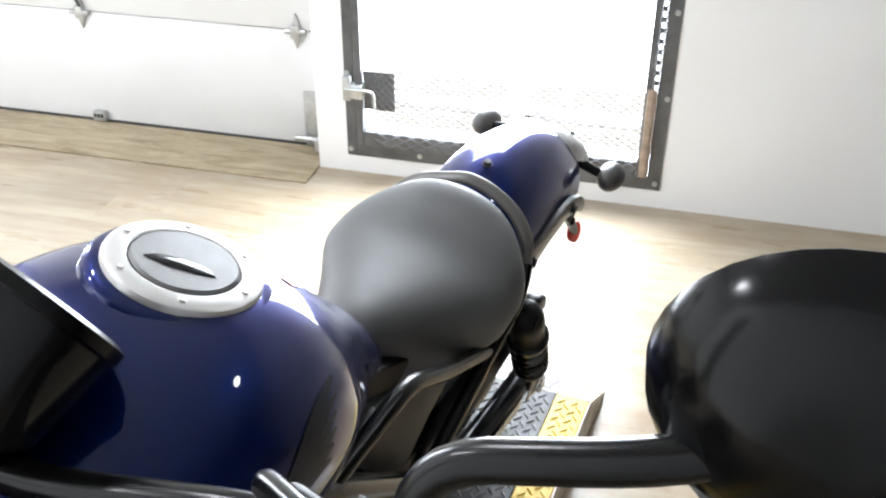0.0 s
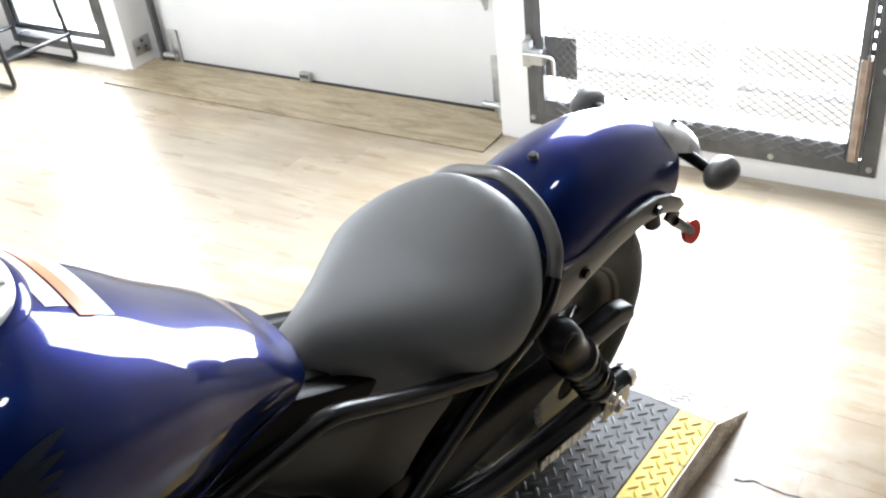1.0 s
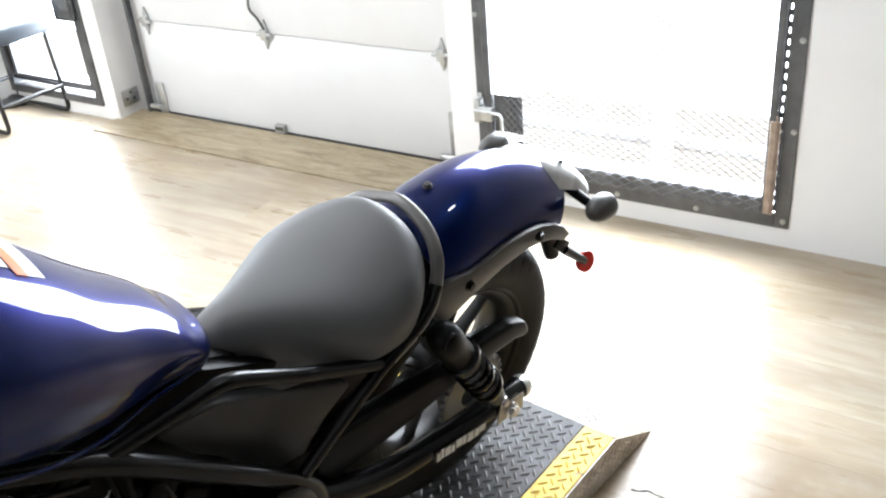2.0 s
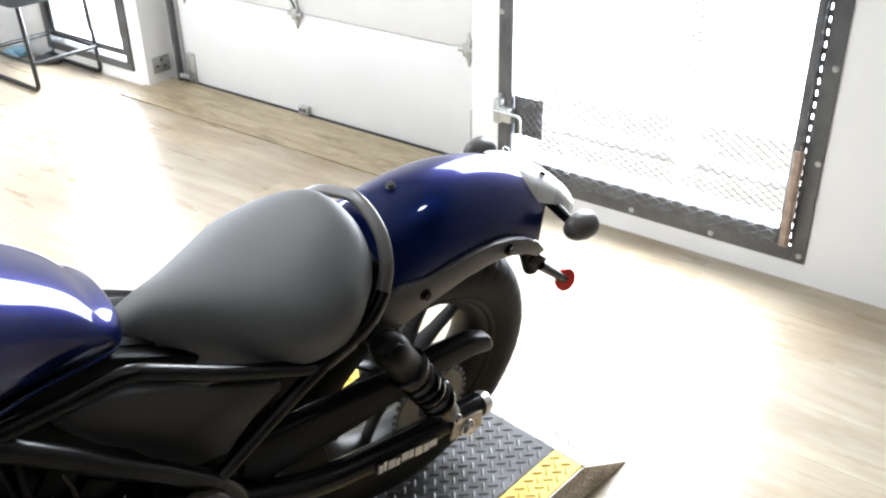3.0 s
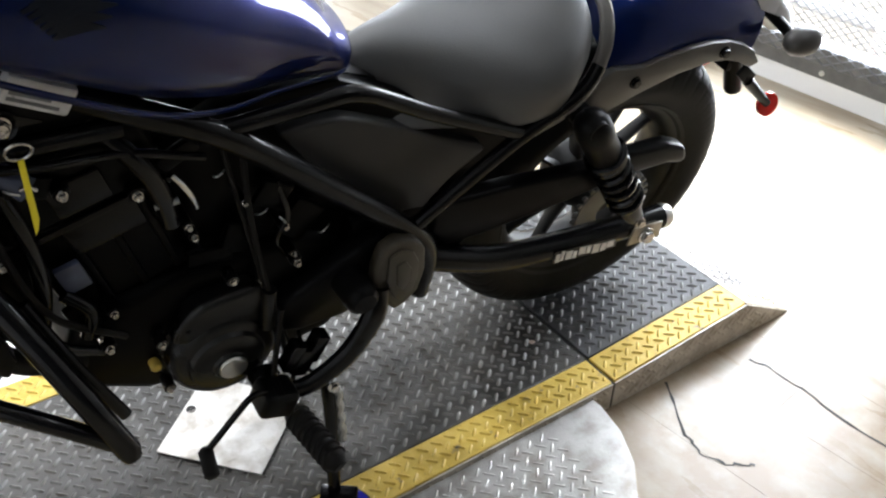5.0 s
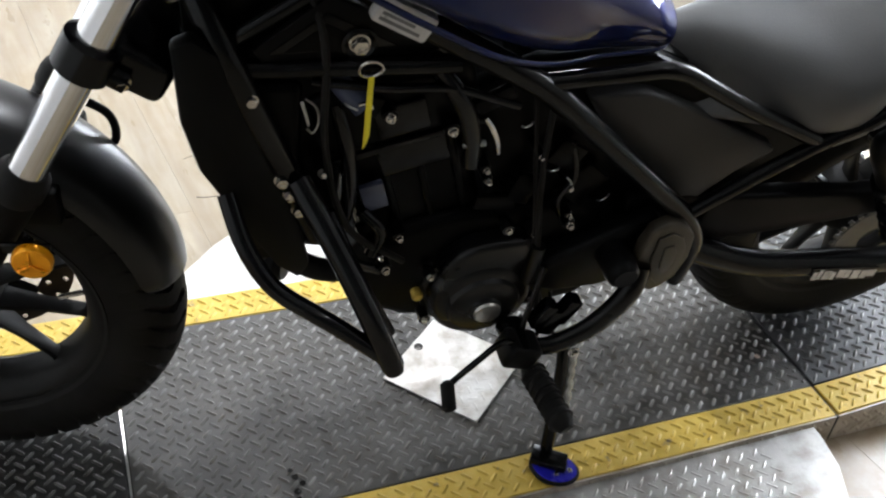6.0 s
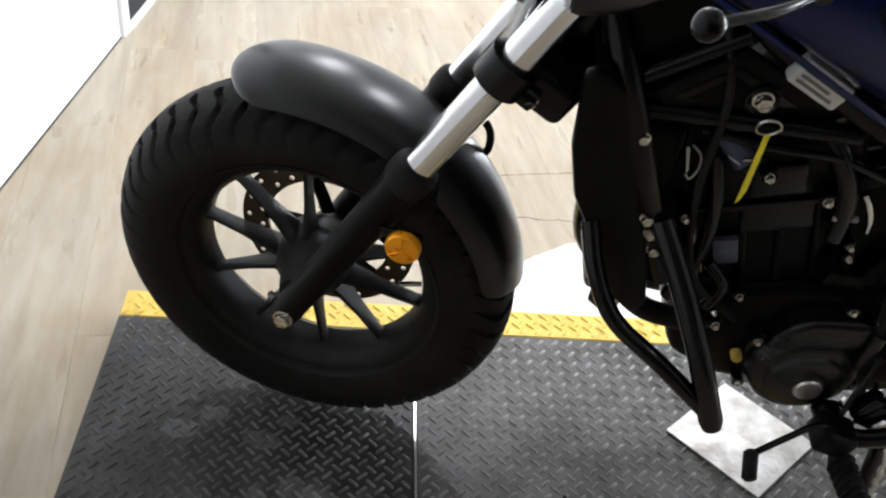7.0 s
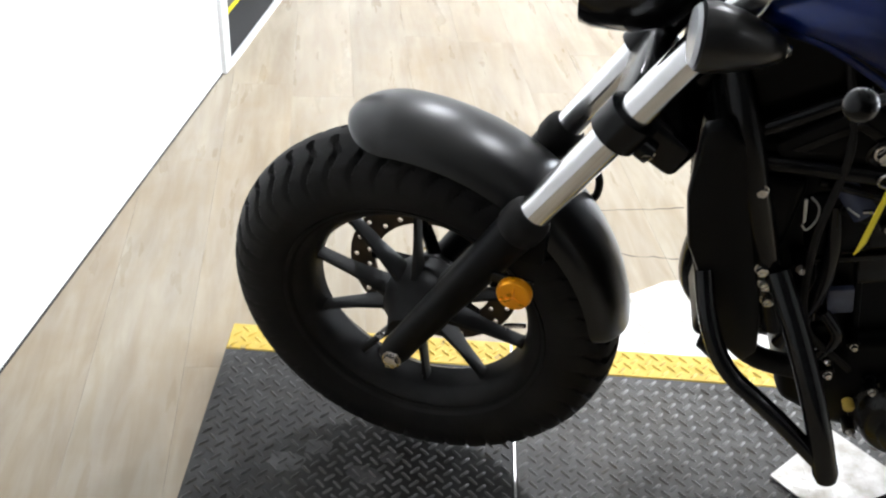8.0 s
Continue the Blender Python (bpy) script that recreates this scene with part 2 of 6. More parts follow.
mul.operation, mul.inputs[1].default_value = "MULTIPLY", 37.0
a.wire(info.outputs["Random"], mul.inputs[0])
a.wire(mul.outputs[0], shift.inputs["X"])
a.wire(mul.outputs[0], shift.inputs["Y"])
a.wire(v, off.inputs[0])
a.wire(shift.outputs[0], off.inputs[1])
gv = off.outputs[0]
grain = a.ramp(a.noise(gv, 1.7, 6, 0.58, 0.6), [(0.28, (0.315, 0.270, 0.210)), (0.48, (0.375, 0.329, 0.257)), (0.70, (0.440, 0.391, 0.307))])
streak = a.ramp(a.noise(gv, 4.5, 4, 0.55, 0.8), [(0.34, (0.86, 0.82, 0.75)), (0.62, (1, 1, 1))])
tone = a.ramp(info.outputs["Random"], [(0.0, (0.955, 0.95, 0.94)), (0.5, (1, 0.99, 0.98)), (1.0, (1.0, 0.975, 0.945))])
where = a.node("ShaderNodeNewGeometry").outputs["Position"]
stain = a.ramp(a.noise(where, 2.1, 6, 0.62), [(0.46, (1, 1, 1)), (0.62, (0.86, 0.78, 0.66)), (0.72, (0.72, 0.60, 0.46))])
tired = a.mix(0.55, a.mix(1.0, a.mix(0.8, grain, streak, "MULTIPLY"), tone, "MULTIPLY"), stain, "MULTIPLY")
# browned where the vinyl has torn, beside the lift's ramp; shade there is painted in too
apart = a.node("ShaderNodeVectorMath")
apart.operation = "DISTANCE"
apart.inputs[1].default_value = (0.92, -0.50, -0.065)
a.wire(where, apart.inputs[0])
near_by = a.node("ShaderNodeMapRange")
for key_, val_ in (("From Min", 0.22), ("From Max", 0.55), ("To Min", 1.0), ("To Max", 0.0)):
    near_by.inputs[key_].default_value = val_
a.wire(apart.outputs["Value"], near_by.inputs["Value"])
patchy = a.ramp(a.noise(where, 7.0, 5, 0.6), [(0.40, (0.25, 0.25, 0.25)), (0.58, (1, 1, 1))])
a.colour(a.mix(a.mix(1.0, patchy, near_by.outputs["Result"], "MULTIPLY"), tired, (0.250, 0.175, 0.105)))
a.rough(a.noise(gv, 3, 5), 0.22, 0.36)
a.bump(a.noise(gv, 9, 4), 0.08, 0.001)
M["board"] = a.m
a = Mat("floor_underlay", (0.16, 0.13, 0.09), 0.7)
a.bump(a.noise(a.coords(), 60, 3), 0.3, 0.002)
M["underlay"] = a.m

a = Mat("varnished_plywood", (0.5, 0.36, 0.18), 0.42)
v = a.coords((1.3, 6.5, 1.0))
base = a.ramp(a.noise(v, 2.2, 7, 0.6, 1.6), [(0.3, (0.20, 0.155, 0.092)), (0.5, (0.34, 0.280, 0.180)), (0.7, (0.45, 0.382, 0.262))])
a.colour(a.mix(0.6, base, a.ramp(a.noise(v, 9, 5, 0.55, 2.0), [(0.35, (0.72, 0.66, 0.58)), (0.6, (1, 1, 1))]), "MULTIPLY"))
a.bump(a.noise(v, 40, 4), 0.2, 0.001)
M["plywood"] = a.m

a = Mat("outdoor_light", (1, 1, 1), 1.0, Emission_Strength=OUT_GLOW, Emission_Color=(0.93, 0.97, 1.0, 1))
M["outside"] = a.m
M["outside_ground"] = worn("pale_concrete", (0.84, 0.86, 0.88), 0.8, 0.0, 0.1, 2, 60, 0.3)
a = Mat("lamp_glow", (1, 1, 1), 1.0, Emission_Strength=6.0, Emission_Color=(1.0, 0.96, 0.9, 1))
M["lamp"] = a.m

# ---------------------------------------------------------------- building helpers


def link_mesh(name, bm, mat, parent=None, label="", smooth=True, m=None):
    if m is not None:
        bmesh.ops.transform(bm, matrix=m, verts=bm.verts)
    bmesh.ops.recalc_face_normals(bm, faces=bm.faces)
    me = bpy.data.meshes.new(name)
    bm.to_mesh(me)
    bm.free()
    me.materials.append(M[mat])
    ob = new(name, me)
    if smooth:
        me.polygons.foreach_set("use_smooth", [True] * len(me.polygons))
        me.set_sharp_from_angle(angle=radians(38))
    if parent is not None:
        ob.parent = parent
    if label:
        ob["label"] = label
    return ob


def part(name, bm, mat, parent, label="", m=None, smooth=True):
    return link_mesh(name, bm, mat, parent, label, smooth, m)


def thing(name, label, category, group="", m=None):
    ob = new(name)
    ob.empty_display_size = 0.1
    if m is not None:
        ob.matrix_world = m
    return tagged(ob, label, category, group)


def box(lo, hi, bevel=0.0, seg=2, bm=None):
    bm = bm or bmesh.new()
    mid, size = [(p + q) / 2 for p, q in zip(lo, hi)], [abs(q - p) for p, q in zip(lo, hi)]
    r = bmesh.ops.create_cube(bm, size=1, matrix=Matrix.LocRotScale(mid, None, size))
    if bevel:
        edges = {e for v in r["verts"] for e in v.link_edges}
        bmesh.ops.bevel(bm, geom=list(edges), offset=bevel, segments=seg, profile=0.5, affect="EDGES")
    return bm


def rings(loops, bm=None, closed=True, caps=True):
    """A skin over loops of points, each loop as long as the others."""
    bm = bm or bmesh.new()
    vs = [[bm.verts.new(p) for p in loop] for loop in loops]
    n = len(vs[0])
    for r0, r1 in zip(vs, vs[1:]):
        for i in range(n if closed else n - 1):
            j = (i + 1) % n
            bm.faces.new((r0[i], r0[j], r1[j], r1[i]))
    if caps and closed:
        bm.faces.new(vs[0][::-1])
        bm.faces.new(vs[-1])
    return bm


def spline(points, steps=8):
    """A smooth line through the points."""
    ps = [Vector(p) for p in points]
    ps = [2 * ps[0] - ps[1], *ps, 2 * ps[-1] - ps[-2]]
    out = []
    for a0, b0, c0, d0 in zip(ps, ps[1:], ps[2:], ps[3:]):
        for k in range(steps):
            t = k / steps
            out.append(0.5 * (2 * b0 + (c0 - a0) * t + (2 * a0 - 5 * b0 + 4 * c0 - d0) * t * t + (3 * b0 - a0 - 3 * c0 + d0) * t**3))
    return [*out, ps[-2]]


def sweep(points, radius, sides=12, bm=None, squash=1.0):
    """A tube along a line; radius may be one number or one for each point."""
    ps = [Vector(p) for p in points]
    rs = radius if isinstance(radius, (list, tuple)) else [radius] * len(ps)
    loops, up = [], Vector((0, 1, 0.01))
    for i, p in enumerate(ps):
        d = (ps[min(i + 1, len(ps) - 1)] - ps[max(i - 1, 0)]).normalized()
        s = d.cross(up)
        s = s.normalized() if s.length > 1e-4 else Vector((1, 0, 0))
        u = s.cross(d).normalized()
        up = u
        loops.append([p + rs[i] * (math.cos(k * math.tau / sides) * s + squash * math.sin(k * math.tau / sides) * u) for k in range(sides)])
    return rings(loops, bm)


def bent(points, radius, sides=12, bm=None, round_by=0.03, squash=1.0):
    """A tube with straight runs and rounded bends."""
    ps = [Vector(p) for p in points]
    out = [ps[0]]
    for p0, p1, p2 in zip(ps, ps[1:], ps[2:]):
        a0 = p1 + (p0 - p1).normalized() * min(round_by, (p0 - p1).length * 0.45)
        b0 = p1 + (p2 - p1).normalized() * min(round_by, (p2 - p1).length * 0.45)
        for k in range(6):
            t = k / 5
            out.append((1 - t) ** 2 * a0 + 2 * t * (1 - t) * p1 + t * t * b0)
    return sweep([*out, ps[-1]], radius, sides, bm, squash)


def turned(profile, seg=32, bm=None, m=None, caps=False):
    """A body of revolution about y: profile of (radius, y)."""
    fresh = bmesh.new()
    loops = [[(r * math.cos(k * math.tau / seg), y, r * math.sin(k * math.tau / seg)) for k in range(seg)] for r, y in profile]
    rings(loops, fresh, caps=caps)
    if m is not None:
        bmesh.ops.transform(fresh, matrix=m, verts=fresh.verts)
    return joined(bm, fresh)


def joined(bm, extra):
    if bm is None:
        return extra
    me = bpy.data.meshes.new("scratch")
    extra.to_mesh(me)
    extra.free()
    bm.from_mesh(me)
    bpy.data.meshes.remove(me)
    return bm


def slab(outline, y0, y1, bevel=0.0, bm=None, seg=2):
    """A plate: an outline in x and z, with its thickness along y."""
    fresh = bmesh.new()
    f0 = fresh.faces.new([fresh.verts.new((x, y0, z)) for x, z in outline])
    r = bmesh.ops.extrude_face_region(fresh, geom=[f0])
    bmesh.ops.translate(fresh, vec=(0, y1 - y0, 0), verts=[g for g in r["geom"] if isinstance(g, bmesh.types.BMVert)])
    if bevel:
        bmesh.ops.bevel(fresh, geom=list(fresh.edges), offset=bevel, segments=seg, profile=0.5, affect="EDGES")
    return joined(bm, fresh)


def rod(p, q, r, sides=12, bm=None, r2=None):
    return sweep([p, Vector(p).lerp(Vector(q), 0.5), q], [r, (r + (r2 or r)) / 2, r2 or r], sides, bm)


def bolt_head(p, axis, r=0.007, h=0.006, bm=None):
    """A flanged hexagon head at p that faces along axis."""
    q = Vector(axis).normalized().to_track_quat("Y", "Z").to_matrix().to_4x4()
    m = Matrix.Translation(p) @ q
    fresh = turned([(0.0005, 0), (r * 1.25, 0), (r * 1.25, h * 0.25), (r, h * 0.3)], 14)
    hexa = turned([(r * 0.98, h * 0.3), (r * 0.95, h), (r * 0.6, h * 1.08), (0.0004, h * 0.95)], 6)
    fresh = joined(fresh, hexa)
    bmesh.ops.transform(fresh, matrix=m, verts=fresh.verts)
    return joined(bm, fresh)


def structure(ob, label="", category=""):
    return tagged(ob, label, category, kind="structure")


def wall_box(name, u0, u1, n0, n1, z0, z1, mat, label="", bevel=0.0, parent=None):
    ob = link_mesh(name, box((u0, n0, z0), (u1, n1, z1), bevel), mat, parent, "", smooth=bool(bevel), m=WALL_M if parent is None else None)
    return structure(ob, label) if parent is None else ob

# ---------------------------------------------------------------- the room
GATE = (-0.122, 0.913)          # outer edges of the gate's frame along the wall
BAY = (1.02, 2.767)             # the overhead door's bay
WIN = (2.853, 3.50)             # the window beside the stools
TOP = 2.02

for i, (u0, u1, z0, z1) in enumerate((
        (-4.6, GATE[0] + 0.03, FLOOR - 0.1, CEIL), (GATE[0] + 0.03, GATE[1] - 0.03, FLOOR - 0.1, 0.03), (GATE[0] + 0.03, GATE[1] - 0.03, TOP, CEIL),
        (GATE[1] - 0.03, BAY[0], FLOOR - 0.1, CEIL), (BAY[0], BAY[1], 2.2, CEIL), (BAY[1], WIN[0] + 0.02, FLOOR - 0.1, CEIL),
        (WIN[0] + 0.02, WIN[1] - 0.02, FLOOR - 0.1, 0.03), (WIN[0] + 0.02, WIN[1] - 0.02, TOP, CEIL), (WIN[1] - 0.02, 4.6, FLOOR - 0.1, CEIL))):
    wall_box(f"wall_east_{i + 1}", u0, u1, 0.0, 0.2, z0, z1, "wall", "white painted wall round the gate and overhead door")

# the walls that close the room; the dark grey ones are unseen, added to keep blacks dark
corner_n = wall_point(4.6, 0, 0)
corner_s = wall_point(-4.6, 0, 0)
structure(link_mesh("wall_north", box((-4.2, corner_n.y - 0.3, FLOOR - 0.1), (corner_n.x + 0.6, corner_n.y - 0.1, CEIL)), "wall", smooth=False), "plain white painted wall behind the stools")
structure(link_mesh("wall_south", box((-4.2, corner_s.y + 0.1, FLOOR - 0.1), (corner_s.x + 0.6, corner_s.y + 0.3, CEIL)), "dim_wall", smooth=False), "unseen dark grey wall, added to keep reflections dark")
ang = math.atan2(-0.026, 1.0)
west = pose(-1.470, 1.405, 0, 0, 0, math.degrees(ang))
structure(link_mesh("wall_west_1", box((-0.12, -5.9, FLOOR - 0.1), (0.0, 0.0, CEIL)), "wall", smooth=False, m=west), "white painted partition wall standing on the wood floor")
structure(link_mesh("wall_west_2", box((-0.12, 0.75, FLOOR - 0.1), (0.0, 3.6, CEIL)), "wall", smooth=False, m=west), "white painted partition wall past the doorway")
structure(link_mesh("wall_west_3", box((-0.12, 0.0, 2.05), (0.0, 0.75, CEIL)), "wall", smooth=False, m=west), "white painted wall over the doorway")
structure(link_mesh("trim", box((-0.135, -0.03, FLOOR), (0.014, 0.022, 2.05), 0.003), "door_white", m=west), "white painted door casing", "trim")
structure(link_mesh("threshold", box((-0.006, 0.022, FLOOR - 0.02), (0.014, 0.75, FLOOR + 0.008), 0.002), "door_white", m=west), "scuffed white doorway threshold", "threshold")
structure(link_mesh("baseboard", box((0.0, -5.9, FLOOR - 0.004), (0.0035, -0.03, FLOOR + 0.003)), "dark_gap", smooth=False, m=west), "dark gap along the wall's foot", "baseboard")
structure(link_mesh("floor_side_room", box((-2.7, -1.2, FLOOR - 0.08), (-0.006, 2.2, FLOOR + 0.003)), "grey_room", smooth=False, m=west), "grey painted floor of the side room")
structure(link_mesh("floor_strip", box((-0.118, -0.4, FLOOR + 0.0032), (-0.0065, 2.0, FLOOR + 0.0062)), "seal", smooth=False, m=west), "dark strip of floor inside the doorway", "floor")
structure(link_mesh("wall_side_room", box((-2.7, -1.2, FLOOR - 0.05), (-2.6, 2.2, CEIL)), "grey_room", smooth=False, m=west), "grey wall of the side room")
structure(link_mesh("floor_tape", box((-0.135, -0.4, FLOOR + 0.0035), (-0.120, 2.0, FLOOR + 0.007)), "tag", smooth=False, m=west), "yellow green line on the grey floor", "tape")
structure(link_mesh("wall_far_west", box((-4.2, corner_s.y, FLOOR - 0.1), (-4.1, corner_n.y, CEIL)), "dim_wall", smooth=False), "unseen dark grey wall, added to keep reflections dark")
# ceiling added out of view, mid grey
structure(link_mesh("ceiling", box((-4.2, corner_s.y, CEIL), (corner_s.x + 0.6, corner_n.y, CEIL + 0.1)), "ceiling", smooth=False), "plain mid grey ceiling, added out of view")

# outdoors, beyond the gate and the window
# ground set low, by choice, so the glowing backdrop fills the gate
structure(link_mesh("ground", box((-3.0, 0.2, -0.65), (7.0, 1.0, -0.45)), "outside_ground", smooth=False, m=WALL_M), "pale ground outside, set low so the bright backdrop shows")
structure(link_mesh("backdrop", box((-4.0, 1.0, -0.95), (9.0, 1.1, 4.5)), "outside", smooth=False, m=WALL_M), "white overcast daylight outside")

# fill lamps in the ceiling, added out of view to balance the room's light
for lx, ly, watts in FILL_LAMPS:
    fixture = thing("ceiling_light", "round white ceiling light, added out of view as fill", "ceiling light", "ceiling lights", Matrix.Translation((lx, ly, CEIL)))
    part("housing", turned([(0.02, 0.0), (0.135, 0.0), (0.135, -0.03), (0.11, -0.045)], 32, m=pose(0, 0, 0, 90)), "door_white", fixture)
    part("diffuser", turned([(0.11, -0.04), (0.08, -0.05), (0.001, -0.055)], 32, m=pose(0, 0, 0, 90)), "lamp", fixture, "glowing diffuser")
    lamp = area_lamp("ceiling_lamp", pose(lx, ly, CEIL - 0.075), 0.22, 0.22, watts, (1.0, 0.985, 0.97))
    lamp.data.shape = "DISK"

# ---------------------------------------------------------------- the lift
DECK_TURN = radians(4.3)
DECK_M = pose(0, 0, 0, 0, 0, math.degrees(DECK_TURN))
V0, V1 = -0.300, 0.293          # deck edges across
U_SEAM, U_FRONT, U_END, U_SEAM2, U_BEND = 0.672, -1.070, 1.188, -0.525, 1.030
YEL = 0.073


def lugs(u0, u1, v0, v1, z_at, pitch=0.0197, high=0.0032):
    """Raised tread lugs, each way in turn, on a surface whose height and rise is z_at(u)."""
    verts, faces = [], []
    reach = int((u1 - u0 + v1 - v0) / pitch) + 2
    for i in range(-reach, reach):
        for j in range(-reach, reach):
            # the rows run at 45 degrees to the plate, each lug along one of them in turn
            cu, cv = u0 + (i + j) * pitch * 0.7071, v0 + (i - j) * pitch * 0.7071
            if not (u0 < cu < u1 and v0 < cv < v1):
                continue
            du, dv = 0.7071, 0.7071 if (i + j) % 2 else -0.7071
            room = min(cu - u0, u1 - cu, cv - v0, v1 - cv) - 0.002
            half = min(0.0122, room / 0.7071 - 0.003)
            if half < 0.005:
                continue
            k = len(verts)
            for along, across, h in ((-1, 0, 0), (-0.62, 1, 0), (0.62, 1, 0), (1, 0, 0), (0.62, -1, 0), (-0.62, -1, 0), (-0.6, 0, 1), (0.6, 0, 1)):
                x = cu + half * along * du - 0.0036 * across * dv
                y = cv + half * along * dv + 0.0036 * across * du
                verts.append((x, y, z_at(x) - 0.0004 + high * h))
            faces += [(k + 1, k + 2, k + 7, k + 6), (k + 4, k + 5, k + 6, k + 7), (k, k + 1, k + 6), (k + 5, k, k + 6), (k + 2, k + 3, k + 7), (k + 3, k + 4, k + 7)]
    bm = bmesh.new()
    vs = [bm.verts.new(p) for p in verts]
    for fc in faces:
        bm.faces.new([vs[n] for n in fc])
    return bm


def level(u):
    return 0.0


def ramp_z(u):
    """The ramp rises a little to its bend, and its lip drops to the floor."""
    if u < U_BEND:
        return 0.027 * (u - U_SEAM) / (U_BEND - U_SEAM)
    return 0.027 - 0.086 * (u - U_BEND) / (U_END - U_BEND)


lift = thing("lift_table", "low motorcycle lift with grey tread plate deck and yellow edges", "lift table", m=DECK_M)


def deck_piece(name, u0, u1, v0, v1, mat, label, z_at=level, thick=0.064, bevel=0.002):
    loops = []
    for u in (u0, u1):
        z = z_at(u)
        loops.append([(u, v0, z), (u, v1, z), (u, v1, max(z - thick, FLOOR + 0.001)), (u, v0, max(z - thick, FLOOR + 0.001))])
    bm = rings(loops)
    bmesh.ops.bevel(bm, geom=list(bm.edges), offset=bevel, segments=1, affect="EDGES")
    ob = part(name, bm, mat, lift, label)
    return ob


def stuff(ob):
    return tagged(ob, kind="stuff")


def skirt_ring(u, z):
    return [(u, V0 - 0.004, z - 0.003), (u, V0 - 0.0005, z - 0.003), (u, V0 - 0.0005, FLOOR + 0.001), (u, V0 - 0.004, FLOOR + 0.001)]


for nm, u0, u1, za, plate_mat, lug_mat, band_mat in (
        ("front_deck", U_FRONT, U_SEAM2 - 0.002, level, "deck_front", "front_lug", "yellow"), ("main_deck", U_SEAM2 + 0.002, U_SEAM - 0.003, level, "deck", "deck_lug", "yellow"),
        ("ramp", U_SEAM + 0.003, U_BEND - 0.0005, ramp_z, "deck_ramp", "ramp_lug", "yellow"), ("ramp_lip", U_BEND + 0.0005, U_END, ramp_z, "lip_plate", "lip_plate", "lip_band")):
    deck = deck_piece(nm, u0, u1, V0 + YEL, V1 - YEL, plate_mat, "scuffed dark grey tread plate", za)
    stuff(part("tread_relief", lugs(u0, u1, V0 + YEL, V1 - YEL, za), lug_mat, deck, "worn bright raised lugs"))
    for v0, v1 in ((V0, V0 + YEL - 0.0008), (V1 - YEL + 0.0008, V1)):
        edge = deck_piece("edge_band", u0, u1, v0, v1, band_mat, "chipped yellow safety paint", za)
        stuff(part("tread_relief", lugs(u0, u1, v0, v1, za), band_mat, edge))
    part("side_skirt", rings([skirt_ring(u, za(u)) for u in (u0, u1)]), "skirt", lift, "bare tread plate side")


def side_lugs(u0, u1, z_at, pitch=0.0197):
    """Raised lugs on the upright side plate, as high as the plate is."""
    bm = bmesh.new()
    for i in range(int((u1 - u0) / (pitch * 0.7071))):
        for j in range(5):
            cu, cz = u0 + (i + 0.5) * pitch * 0.7071, FLOOR + 0.010 + (j + 0.5 * (i % 2)) * pitch * 0.98
            lean = 1 if (i + j) % 2 else -1
            if cz + 0.008 > z_at(cu) - 0.003 or not u0 + 0.01 < cu < u1 - 0.01:
                continue
            ring = [(cu + 0.0075 * a * lean - 0.0030 * b, V0 - 0.0038, cz + 0.0075 * a + 0.0030 * b * lean) for a, b in ((-1, 0), (-0.6, 1), (0.6, 1), (1, 0), (0.6, -1), (-0.6, -1))]
            vs = [bm.verts.new(p) for p in ring]
            tops = [bm.verts.new((cu + 0.0045 * a * lean, V0 - 0.0062, cz + 0.0045 * a)) for a in (-1, 1)]
            for f in ((0, 1, 6), (5, 0, 6), (2, 3, 7), (3, 4, 7), (1, 2, 7, 6), (4, 5, 6, 7)):
                bm.faces.new([(vs + tops)[k] for k in f])
    return bm


for u0, u1, za in ((U_FRONT, U_SEAM2, level), (U_SEAM2, U_SEAM - 0.003, level), (U_SEAM + 0.003, U_END - 0.03, ramp_z)):
    stuff(part("side_relief", side_lugs(u0, u1, za), "skirt", lift, "raised lugs on the bare side plate"))
part("hinge_gap", box((U_SEAM - 0.003, V0 - 0.003, FLOOR + 0.002), (U_SEAM + 0.003, V1, -0.004)), "dark_gap", lift)
part("hinge_rail", box((U_SEAM2 - 0.0015, V0 + 0.01, -0.012), (U_SEAM2 + 0.0015, V1 - 0.01, 0.002)), "alu", lift, "bright steel joint rail")

# side extension plates: the near one with a rounded corner, the far one with a cut corner
near = [(0.618, 0.0), (0.618, 0.02), (0.606, 0.085), (0.575, 0.15), (0.525, 0.21), (0.46, 0.255), (0.38, 0.28), (-0.20, 0.28), (-0.26, 0.2), (-0.26, 0.0)]
far = [(0.56, 0.0), (0.56, 0.12), (0.45, 0.24), (-0.10, 0.26), (-0.18, 0.245), (-0.30, 0.165), (-0.40, 0.06), (-0.42, 0.0)]
